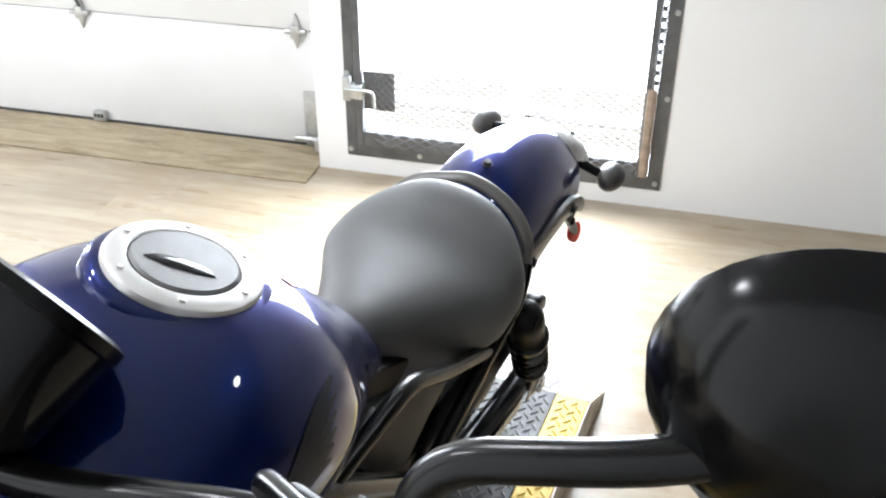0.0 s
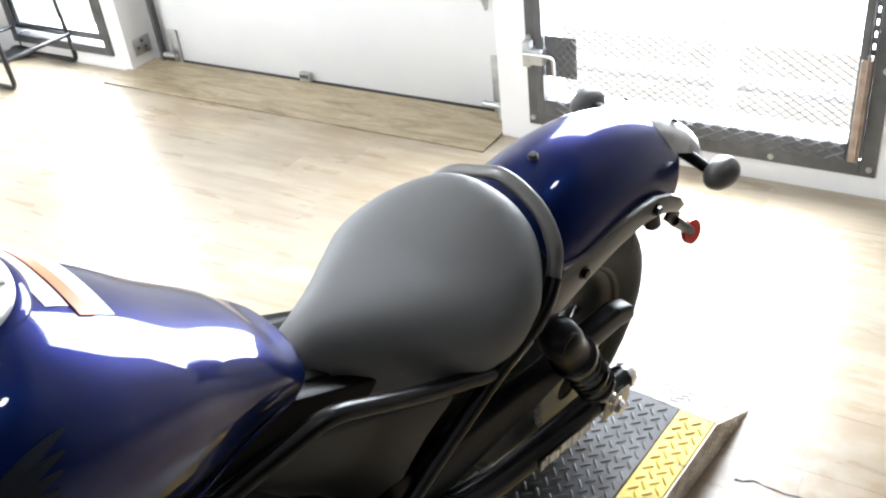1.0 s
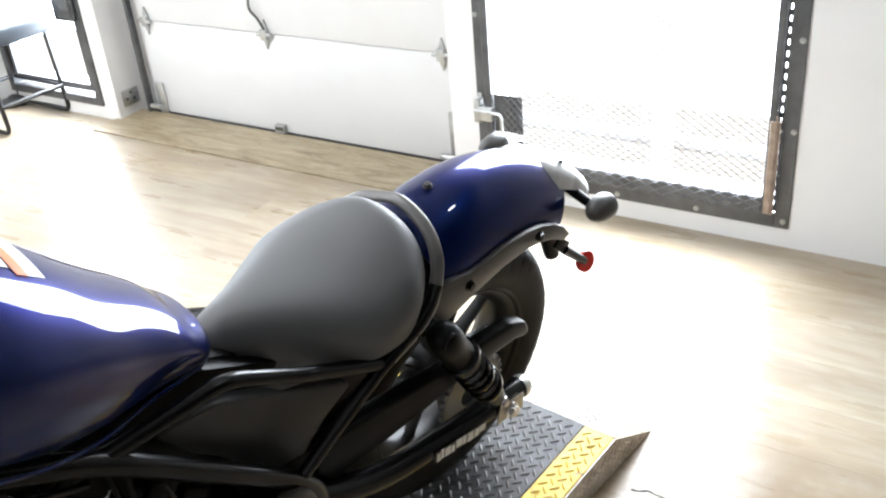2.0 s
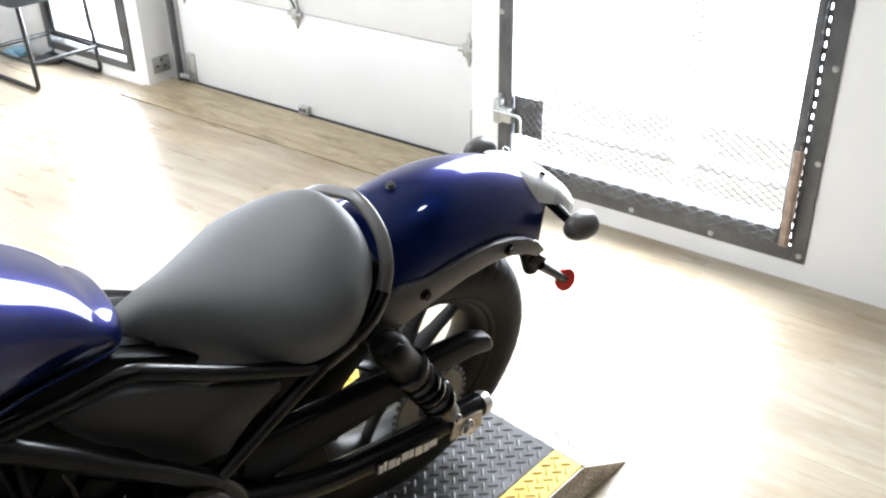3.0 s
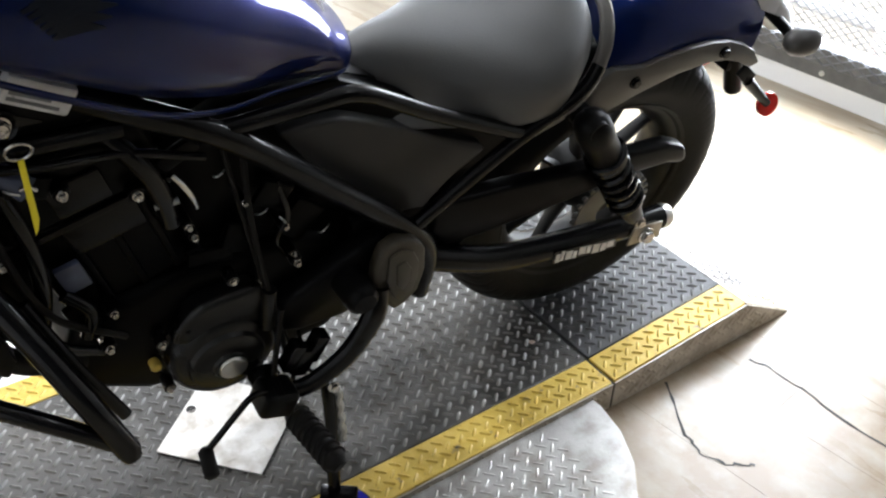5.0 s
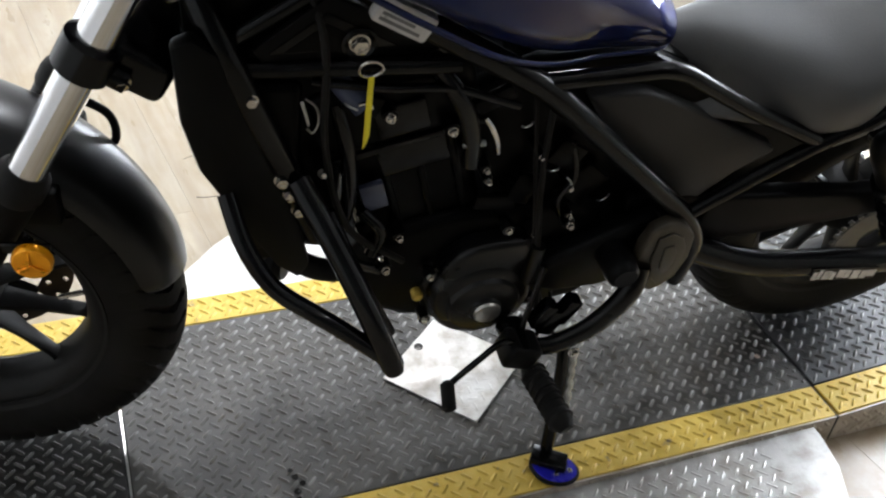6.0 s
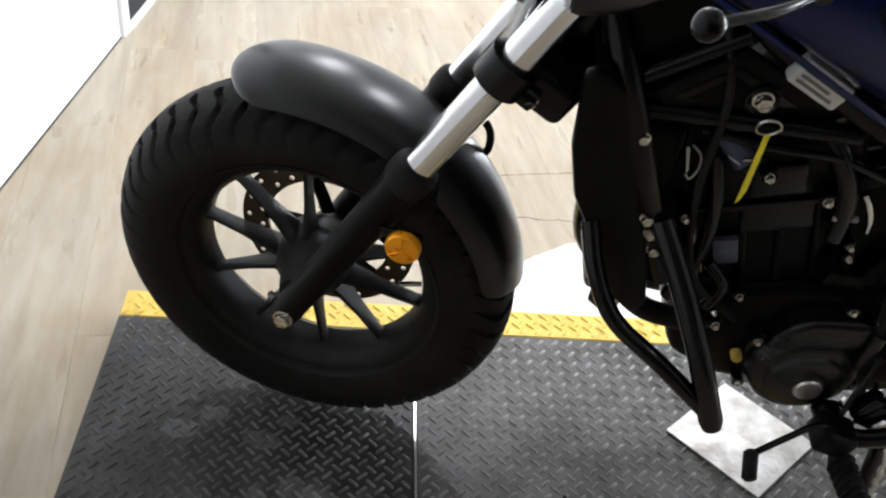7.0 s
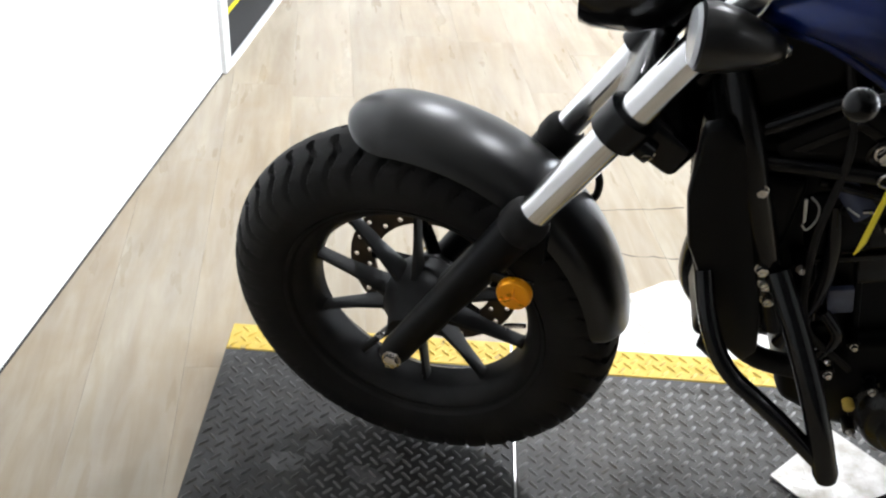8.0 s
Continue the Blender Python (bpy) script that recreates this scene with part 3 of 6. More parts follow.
for side, outline in ((-1, near), (1, far)):
    ext = thing("side_extension", "bare bright tread plate extension beside the lift deck", "lift extension", "lift extensions", DECK_M)
    va = V0 - 0.007 if side < 0 else V1 + 0.004
    bm = bmesh.new()
    f0 = bm.faces.new([bm.verts.new((x, va + side * w, -0.016)) for x, w in outline])
    g = bmesh.ops.extrude_face_region(bm, geom=[f0])
    bmesh.ops.translate(bm, vec=(0, 0, 0.005), verts=[q for q in g["geom"] if isinstance(q, bmesh.types.BMVert)])
    # darker copy on the near side, daylight-pale copy on the far side
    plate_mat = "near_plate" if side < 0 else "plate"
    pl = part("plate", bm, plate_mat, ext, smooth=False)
    edges = sorted((va + side * 0.004, va + side * 0.2))
    stuff(part("tread_relief", lugs(outline[-1][0] + 0.14, outline[0][0] - 0.11, *edges, lambda u: -0.011, high=0.0014), plate_mat, pl, "raised lugs"))
    us = [p[0] for p in outline]
    vs_ = sorted((va + side * 0.02, va + side * 0.15))
    part("support", box((min(us) + 0.16, vs_[0], FLOOR + 0.001), (max(us) - 0.14, vs_[1], -0.0165)), "deck", ext)

# loose square cover plate that lies on the deck under the engine
cover_plate = thing("cover_plate", "loose square of bright tread plate lying on the deck", "plate", m=pose(0.043, -0.010, 0.0045, 0, 0, -44.4))
sq = part("sheet", box((-0.091, -0.093, -0.0015), (0.095, 0.092, 0.0015), 0.0006, 1), "bright_plate", cover_plate)
stuff(part("tread_relief", lugs(-0.089, 0.093, -0.091, 0.090, lambda u: 0.0014, high=0.0012), "bright_plate", sq))
# the hole is a dark disc on the sheet, its darkness put into the colour
part("bolt_hole", turned([(0.0005, 0.002), (0.007, 0.002), (0.008, 0.0028), (0.0085, 0.0015)], 14, m=pose(-0.078, 0.01, 0, 90)), "dark_gap", cover_plate)

# ---------------------------------------------------------------- gate, overhead door, window, plywood, stools
gate = thing("security_gate", "dark steel security gate with expanded mesh over a bright doorway", "gate", m=WALL_M)
g0, g1 = GATE
for nm, lo, hi in (("frame_side", (g0, -0.006, -0.002), (g0 + 0.042, 0.0, TOP + 0.05)), ("frame_side", (g1 - 0.034, -0.006, -0.002), (g1, 0.0, TOP + 0.05)),
                   ("frame_sill", (g0 + 0.042, -0.006, -0.002), (g1 - 0.034, 0.0, 0.045)), ("frame_head", (g0 + 0.042, -0.006, TOP - 0.01), (g1 - 0.034, 0.0, TOP + 0.05))):
    part(nm, box(lo, hi, 0.0015, 1), "gate_steel", gate)
for nm, lo, hi in (("leaf_side", (g0 + 0.058, -0.028, 0.05), (g0 + 0.078, 0.012, TOP - 0.015)), ("leaf_side", (g1 - 0.066, -0.028, 0.05), (g1 - 0.042, 0.012, TOP - 0.015)),
                   ("leaf_sill", (g0 + 0.079, -0.028, 0.05), (g1 - 0.067, 0.012, 0.098))):
    part(nm, box(lo, hi, 0.002, 1), "gate_steel", gate)
strip = bmesh.new()
for k in range(61):
    # a strip with a slot every 33 mm
    box((g0 + 0.0425, -0.004, 0.052 + k * 0.0322), (g0 + 0.0575, 0.0, 0.052 + k * 0.0322 + 0.0165), bm=strip)
for du in (0.0425, 0.0525):
    box((g0 + du, -0.0045, 0.05), (g0 + du + 0.005, -0.0002, TOP - 0.02), bm=strip)
part("perforated_strip", strip, "gate_steel", gate, "slotted steel strip at the hinge side", smooth=False)
part("hinge_strip", box((g0 + 0.043, -0.036, 0.052), (g0 + 0.071, -0.0285, 0.34), 0.002, 1), "rusty", gate, "rusty brown strip at the hinge side")
part("hinge_strip", box((g0 + 0.0505, -0.040, 0.06), (g0 + 0.0555, -0.0365, 0.36), 0.001, 1), "rusty", gate)
for u, z in ((-0.105, 0.021), (0.155, 0.015), (0.413, 0.016), (0.661, 0.020), (0.900, 0.021), (-0.110, 0.305), (-0.108, 0.567), (-0.108, 0.83), (-0.108, 1.1), (0.902, 0.289), (0.902, 0.56), (0.902, 0.83)):
    part("screw", bolt_head((u, -0.006, z), (0, -1, 0), 0.007, 0.005), "galv", gate, "galvanised round screw head")


def mesh_panel(u0, u1, z0, z1, step_u, step_z, thick, deep):
    """Expanded metal: flat strands that cross in diamonds."""
    bm = bmesh.new()
    rows, cols = int((z1 - z0) / step_z), int((u1 - u0) / step_u)
    for r in range(rows):
        for c in range(cols):
            x, z = u0 + (c + (r % 2) * 0.5) * step_u, z0 + r * step_z
            for s in (-1, 1):
                p, q = Vector((x, 0, z)), Vector((x + s * step_u / 2, 0, z + step_z))
                if not u0 <= q.x <= u1:
                    continue
                across = Vector((0, 0, 1)).lerp(Vector((s * 0.3, 0, 1)), 0.2) * thick
                vs = [bm.verts.new(k) for k in (p - across, q - across, q + across + Vector((0, deep, 0)), p + across + Vector((0, deep, 0)))]
                bm.faces.new(vs)
    return bm


stuff(part("mesh", mesh_panel(g0 + 0.078, g1 - 0.066, 0.07, TOP - 0.02, 0.034, 0.0110, 0.0016, 0.002), "mesh_steel", gate, "grey expanded metal mesh", smooth=False))
stuff(part("hem_mesh", mesh_panel(g0 + 0.078, g1 - 0.066, 0.052, 0.108, 0.050, 0.0135, 0.0017, 0.004), "mesh_steel", gate, "mesh overlapping the bottom bar", m=pose(0, -0.0335, 0), smooth=False))
lock = part("lock_plate", box((0.741, -0.012, 0.172), (0.846, -0.009, 0.302), 0.001, 1), "gate_steel", gate, "dark mesh covered lock plate")
stuff(part("plate_mesh", mesh_panel(0.742, 0.846, 0.175, 0.30, 0.026, 0.0135, 0.002, 0.003), "mesh_steel", lock, m=pose(0, -0.0165, 0), smooth=False))
latch = part("latch_box", box((0.84, -0.045, 0.215), (0.893, -0.006, 0.262), 0.004), "galv", gate, "galvanised slide latch")
part("latch_bolt", bent([(0.90, -0.05, 0.25), (0.815, -0.05, 0.25), (0.80, -0.052, 0.245), (0.797, -0.052, 0.185)], 0.0055, 10, round_by=0.012), "galv", latch)
part("latch_keeper", box((0.885, -0.04, 0.205), (0.909, -0.0065, 0.285), 0.003), "galv", latch)

# overhead door in its bay
z_seams = [-0.062, 0.362, 0.79, 1.215, 1.64, 2.06]
ohd = thing("overhead_door", "white sectional overhead door, closed", "garage door", m=WALL_M)
for k, (z0, z1) in enumerate(zip(z_seams, z_seams[1:])):
    sec = part("door_section", box((BAY[0] + 0.03, 0.14, z0 + (0.012 if k == 0 else 0.0015)), (BAY[1] - 0.10, 0.18, z1 - 0.0015), 0.004), "door_white", ohd)
    if k:
        for u in (1.128, 1.945, 2.615):
            hinge = part("hinge", slab([(u - 0.021, z0), (u, z0 + 0.062), (u + 0.021, z0), (u, z0 - 0.062)], 0.1295, 0.1395, 0.003), "galv", ohd, "galvanised diamond shaped hinge")
            part("knuckle", rod((u - 0.036, 0.127, z0), (u + 0.036, 0.127, z0), 0.009, 10), "galv", hinge)
            part("bracket", box((u - 0.016, 0.118, z0 - 0.022), (u + 0.016, 0.129, z0 + 0.022), 0.003), "galv", hinge)
part("bottom_seal", box((BAY[0] + 0.005, 0.135, FLOOR + 0.002), (BAY[1] - 0.08, 0.185, -0.051), 0.004), "seal", ohd, "black rubber bottom seal")
part("bottom_bracket", box((1.915, 0.115, -0.05), (1.965, 0.1395, -0.012), 0.004), "galv", ohd, "small bottom bracket")
# slots are dark pieces on the bracket, their darkness put into the colour
for k in range(3):
    part("slot", box((1.921 + k * 0.014, 0.1135, -0.034), (1.931 + k * 0.014, 0.1149, -0.02)), "dark_gap", ohd)
for u0, u1 in ((BAY[0] + 0.035, BAY[0] + 0.10), (BAY[1] - 0.165, BAY[1] - 0.12)):
    part("corner_bracket", box((u0, 0.128, -0.055), (u1, 0.1385, 0.15 if u0 < 2 else 0.085), 0.003), "galv", ohd, "galvanised corner bracket")
    part("roller", rod((u0 + 0.01, 0.11, -0.02), (u1 + 0.03, 0.11, -0.02), 0.011, 12), "galv", ohd)
for k in range(2):
    part("track_bracket", box((BAY[0] + 0.004, 0.03 + k * 0.055, -0.03 + k * 0.02), (BAY[0] + 0.03, 0.075 + k * 0.055, 0.02 + k * 0.04), 0.004), "galv", ohd)
part("lift_rope", sweep(spline([(1.935, 0.12, 0.385), (1.95, 0.11, 0.43), (1.985, 0.11, 0.47), (1.97, 0.11, 0.55), (1.94, 0.115, 0.75)]), 0.005, 8), "gate_steel", ohd, "dark door handle")
track = thing("door_track", "vertical galvanised door track in the bay", "door track", m=WALL_M)
part("rail", box((BAY[1] - 0.080, 0.105, -0.05), (BAY[1] - 0.062, 0.1345, 2.1), 0.004), "gate_steel", track)
for z in (0.9, 1.5):
    part("bracket", slab([(BAY[1] - 0.07, z - 0.07), (BAY[1] - 0.02, z), (BAY[1] - 0.07, z + 0.07)], 0.07, 0.0845, 0.003), "galv", track)
part("foot_bracket", box((BAY[1] - 0.010, 0.03, -0.01), (BAY[1] - 0.003, 0.12, 0.06), 0.002), "galv", track, "galvanised angle with holes")
for k, (nn, z) in enumerate(((0.05, 0.02), (0.075, 0.045), (0.09, 0.015))):
    part("bolt", bolt_head((BAY[1] - 0.010, nn, z), (-1, 0, 0), 0.006, 0.005), "gate_steel", track)
for i, (u0, u1, n0, n1, z0, z1) in enumerate(((BAY[0] - 0.001, BAY[0] + 0.003, 0.2, 0.3, FLOOR, 2.2), (BAY[1] - 0.003, BAY[1] + 0.001, 0.2, 0.3, FLOOR, 2.2))):
    wall_box(f"jamb_{i + 1}", u0, u1, n0, n1, z0, z1, "wall", "white door bay jamb")
structure(link_mesh("bay_backing", box((BAY[0], 0.21, FLOOR - 0.05), (BAY[1], 0.23, 2.3)), "wall", smooth=False, m=WALL_M), "backing behind the overhead door")
structure(link_mesh("bay_sill", box((BAY[0], -0.01, FLOOR - 0.02), (BAY[1], 0.2, FLOOR + 0.0005)), "seal", smooth=False, m=WALL_M), "dark sill under the overhead door")

# plywood ramp in front of the overhead door
ply = bmesh.new()
rings([[(u, n, z) for n, z in ((-0.135, FLOOR + 0.0055), (0.128, FLOOR + 0.012), (0.128, FLOOR + 0.0008), (-0.135, FLOOR + 0.0008))] for u in (BAY[0] + 0.0, BAY[1] + 0.03)], ply)
sheet = link_mesh("plywood_sheet", ply, "plywood", smooth=False)
sheet.matrix_world = WALL_M
tagged(sheet, "worn varnished plywood strip lying before the overhead door", "plywood")

# window beside the stools
win = thing("window_1", "dark framed window beside the overhead door", "window", m=WALL_M)
w0, w1 = WIN
for nm, lo, hi in (("window_frame", (w0, -0.012, -0.005), (w0 + 0.035, 0.06, TOP)), ("window_frame", (w1 - 0.035, -0.012, -0.005), (w1, 0.06, TOP)),
                   ("window_frame", (w0 + 0.035, -0.012, -0.005), (w1 - 0.035, 0.06, 0.03)), ("window_frame", (w0 + 0.035, -0.012, TOP - 0.03), (w1 - 0.035, 0.06, TOP)),
                   ("sash", (w0 + 0.05, 0.0, 0.055), (w0 + 0.068, 0.05, TOP - 0.05)), ("sash", (w1 - 0.068, 0.0, 0.055), (w1 - 0.05, 0.05, TOP - 0.05)),
                   ("sash", (w0 + 0.068, 0.0, 0.055), (w1 - 0.068, 0.05, 0.085))):
    part(nm, box(lo, hi, 0.002, 1), "gate_steel", win)
part("latch_box", box((w0 + 0.015, -0.045, 0.385), (w0 + 0.125, -0.0125, 0.50), 0.006), "gate_steel", win)
win["kind"] = "structure"

# post outside the gate
post = thing("post", "orange painted post with a low rail on the concrete outside", "post", m=WALL_M)
part("pole", rod((0.385, 0.32, -0.45), (0.385, 0.32, 2.6), 0.036, 20), "orange_paint", post)
part("rail", rod((-0.6, 0.385, 0.05), (1.6, 0.385, 0.05), 0.027, 16), "rail_paint", post, "pale grey low rail")
part("base_plate", box((0.31, 0.245, -0.45), (0.46, 0.395, -0.44), 0.003), "orange_paint", post)


def stool(m):
    s = thing("bar_stool", "low black stool with a padded seat and bent steel sled legs", "stool", "stools by the window", m)
    seat = part("seat", box((-0.21, -0.21, 0.375), (0.21, 0.21, 0.465), 0.038, 4), "stool", s, "padded black vinyl seat")
    part("piping", bent([(-0.2, -0.2, 0.39), (0.2, -0.2, 0.39), (0.2, 0.2, 0.39), (-0.2, 0.2, 0.39), (-0.2, -0.19, 0.39)], 0.006, 8), "stool", seat)
    for sy in (-0.157, 0.157):
        part("sled_leg", bent([(-0.16, sy, 0.39), (-0.19, sy, 0.011), (0.19, sy, 0.011), (0.16, sy, 0.39)], 0.010, 12, round_by=0.035), "stool_leg", s)
        part("side_rail", rod((-0.183, sy, 0.13), (0.183, sy, 0.13), 0.009), "stool_leg", s)
    for sx in (-0.187, 0.187):
        part("foot_rail", rod((sx, -0.157, 0.13), (sx, 0.157, 0.13), 0.009), "stool_leg", s)
    return s


st1 = stool(Matrix.Translation((1.285, 3.245, FLOOR)) @ pose(0, 0, 0, 0, 0, 100))
copy_thing(st1, Matrix.Translation((0.93, 3.62, FLOOR)) @ pose(0, 0, 0, 0, 0, 96))

# small litter by the window
bag = bmesh.new()
bag_rnd = random.Random(3)
bmesh.ops.create_icosphere(bag, subdivisions=3, radius=0.06)
for v in bag.verts:
    v.co *= bag_rnd.uniform(0.82, 1.12)
    v.co.z = max(-0.02, v.co.z * 0.45)
plastic_bag = link_mesh("plastic_bag", bag, "blue_bag")
plastic_bag.matrix_world = Matrix.Translation((1.285, 3.64, FLOOR + 0.021))
tagged(plastic_bag, "small crumpled pale blue plastic bag on the floor", "bag")
cloth = bmesh.new()
bmesh.ops.create_icosphere(cloth, subdivisions=3, radius=0.075)
for v in cloth.verts:
    v.co *= bag_rnd.uniform(0.8, 1.15)
    v.co.z = max(-0.015, v.co.z * 0.3)
rag = link_mesh("rag", cloth, "seal")
rag.matrix_world = Matrix.Translation((1.385, 3.44, FLOOR + 0.016))
tagged(rag, "dark crumpled rag on the floor by the window", "rag")

# ---------------------------------------------------------------- the motorcycle
# Bike space: x to its tail, y to its right, z up from the tyres' contact. It leans on its side stand.
LEAN_M = pose(0, 0, 0, 10)
bike = thing("motorcycle", "metallic blue and black cruiser motorcycle leaning on its side stand", "motorcycle", m=LEAN_M)
RAKE, STEER = radians(29), radians(-12.6)
HUB_F, HUB_R = Vector((-0.707, 0, 0.319)), Vector((0.743, 0.03, 0.299))
fork_up = Vector((math.sin(RAKE), 0, math.cos(RAKE)))
fork_back = Vector((math.cos(RAKE), 0, -math.sin(RAKE)))
pivot = HUB_F + 0.05 * fork_back
STEER_M = Matrix.Translation(pivot) @ Matrix.Rotation(STEER, 4, fork_up) @ Matrix.Translation(-pivot)


def both(fn):
    for side in (-1, 1):
        fn(side)


def mirrored(points, side):
    """Points given for the left side, or the same on the right."""
    return [(x, -y * side, z) for x, y, z in points] if side > 0 else points


# --- wheels
def tyre(r_out, r_bead, half, seg, groove, deep):
    # sidewalls bulge past the bead
    prof = [(r_bead, -half * 0.72), (r_bead + 0.012, -half * 0.86), (r_bead + 0.035, -half * 0.99), (r_out - 0.058, -half * 1.02), (r_out - 0.038, -half * 0.96),
            (r_out - 0.026, -half * 0.86), (r_out - 0.017, -half * 0.72), (r_out - 0.010, -half * 0.56), (r_out - 0.005, -half * 0.38), (r_out - 0.001, -half * 0.18), (r_out, 0)]
    prof += [(r, -y) for r, y in prof[-2::-1]]
    fine = []
    for (r0, y0), (r1, y1) in zip(prof, prof[1:]):
        n = 3 if min(r0, r1) > r_out - 0.045 else 1
        fine += [(r0 + (r1 - r0) * q / n, y0 + (y1 - y0) * q / n) for q in range(n)]
    fine.append(prof[-1])
    loops = []
    for r, y in fine:
        loop = []
        s = abs(y) / half
        on = r > r_out - 0.040 and 0.16 < s
        for k in range(seg):
            d = 0.0
            if on:
                # long wavy grooves from the shoulder to near the crown
                ph = (k + math.copysign(8 * s + 3.0 * math.sin(s * 7.5), y) + (groove / 2 if y > 0 else 0)) % groove
                d = deep if ph < 3.6 else 0.0
            a_ = k * math.tau / seg
            loop.append(((r - d) * math.cos(a_), y, (r - d) * math.sin(a_)))
        loops.append(loop)
    return rings(loops, caps=False)


def wheel(name, hub, r_out, r_bead, half, label, extra, phase, groove_deep=0.0080):
    """Tyre, cast rim, spokes and hub under one part."""
    mm = extra @ Matrix.Translation(hub)
    whl = part(name, tyre(r_out, r_bead, half, 630, 14, groove_deep), "rubber", bike, label, m=mm)
    hr = half * 0.80
    part("rim", turned([(r_bead + 0.004, -hr), (r_bead + 0.010, -hr - 0.004), (r_bead + 0.012, -hr + 0.006), (r_bead - 0.004, -hr + 0.008), (r_bead - 0.016, -hr + 0.020), (r_bead - 0.024, -0.018), (r_bead - 0.026, 0.018),
                         (r_bead - 0.016, hr - 0.020), (r_bead - 0.004, hr - 0.008), (r_bead + 0.012, hr - 0.006), (r_bead + 0.010, hr + 0.004), (r_bead + 0.004, hr)], 72, m=mm), "rim_black", whl, "dusty black cast rim")
    part("hub", turned([(0.012, -0.080), (0.026, -0.080), (0.030, -0.070), (0.036, -0.050), (0.050, -0.032), (0.056, -0.012), (0.058, 0.030), (0.050, 0.045), (0.032, 0.055), (0.030, 0.080), (0.012, 0.080)], 32, m=mm), "rim_black", whl)
    for k in range(5):
        for s in (-1, 1):
            a0 = k * math.tau / 5 + phase
            a1, a2 = a0 + s * 0.33, a0 + s * 0.20
            p0, p1 = Vector((0.036 * math.cos(a2), 0, 0.036 * math.sin(a2))), Vector(((r_bead - 0.010) * math.cos(a1), 0, (r_bead - 0.010) * math.sin(a1)))
            across = Vector((0, 1, 0)).cross(p1 - p0).normalized()
            loops = []
            for t, w, deep in ((0, 0.0090, 0.026), (0.2, 0.0068, 0.020), (0.5, 0.0050, 0.014), (0.85, 0.0046, 0.012), (1.0, 0.0085, 0.016)):
                c = p0.lerp(p1, t)
                loops.append([c + across * u * w + Vector((0, v * deep, 0)) for u, v in ((-1, -0.45), (-0.55, -0.95), (0.55, -0.95), (1, -0.45), (1, 0.45), (0.55, 0.95), (-0.55, 0.95), (-1, 0.45))])
            part("spoke", rings(loops), "rim_black", whl, m=mm)
    part("valve", rod((r_bead - 0.03, 0.0, 0.0), (r_bead - 0.062, -0.012, 0), 0.004, 8), "bolt", whl, m=mm)
    return whl


def leaned(hub, degrees):
    """The wheels lean a little further than the body."""
    return Matrix.Translation(hub) @ Matrix.Rotation(radians(degrees), 4, "X") @ Matrix.Translation(-hub)


REAR_AT, FRONT_AT = Vector((0.740, 0.040, 0.304)), Vector((-0.705, 0.012, 0.323))
REAR_M, FRONT_M = leaned(REAR_AT, 2.0), STEER_M @ leaned(FRONT_AT, 1.5)
rear = wheel("rear_wheel", REAR_AT, 0.2955, 0.190, 0.070, "black rear tyre on a cast rim", REAR_M, 0.3, 0.002)
front = wheel("front_wheel", FRONT_AT, 0.305, 0.196, 0.0615, "black front tyre on a cast rim", FRONT_M, radians(41))


def drilled_ring(r0, r1, y, thick, sectors, hole):
    """A flat ring of cells, each with a round hole through it."""
    bm = bmesh.new()
    rows = 2
    for row in range(rows):
        ra, rb = r0 + (r1 - r0) * row / rows, r0 + (r1 - r0) * (row + 1) / rows
        for k in range(sectors):
            a0 = (k + 0.5 * row) * math.tau / sectors
            a1 = a0 + math.tau / sectors
            am, rm = (a0 + a1) / 2, (ra + rb) / 2
            rim = [(ra, a0), (ra, am), (ra, a1), (rm, a1), (rb, a1), (rb, am), (rb, a0), (rm, a0)]
            sides = []
            for yy in (y - thick / 2, y + thick / 2):
                outer = [Vector((r * math.cos(a), yy, r * math.sin(a))) for r, a in rim]
                mid = Vector((rm * math.cos(am), yy, rm * math.sin(am)))
                inner = [mid + (p - mid).normalized() * hole for p in outer]
                sides.append(([bm.verts.new(p) for p in outer], [bm.verts.new(p) for p in inner]))
            (o0, i0), (o1, i1) = sides
            for n in range(8):
                m = (n + 1) % 8
                bm.faces.new((o0[n], o0[m], i0[m], i0[n]))
                bm.faces.new((o1[m], o1[n], i1[n], i1[m]))
                bm.faces.new((i0[n], i0[m], i1[m], i1[n]))
                if (row == 0 and n < 2) or (row == 1 and n in (4, 5)):
                    bm.faces.new((o0[m], o0[n], o1[n], o1[m]))
    bmesh.ops.remove_doubles(bm, verts=bm.verts, dist=0.00005)
    return bm


def brake_disc(parent, hub, y, r, extra):
    """A drilled disc with its carrier."""
    mm = extra @ Matrix.Translation(hub)
    part("brake_disc", drilled_ring(r * 0.70, r, y, 0.005, 22, 0.0046), "disc", parent, "drilled steel brake disc", m=mm, smooth=False)
    for k in range(5):
        a_ = k * math.tau / 5 + 0.35
        part("disc_carrier", sweep([(0.04 * math.cos(a_), y, 0.04 * math.sin(a_)), (r * 0.5 * math.cos(a_ + 0.12), y, r * 0.5 * math.sin(a_ + 0.12)), (r * 0.74 * math.cos(a_ + 0.2), y, r * 0.74 * math.sin(a_ + 0.2))], 0.012, 8, squash=0.4), "satin_black", parent, m=mm)


brake_disc(front, FRONT_AT, 0.062, 0.140, FRONT_M)

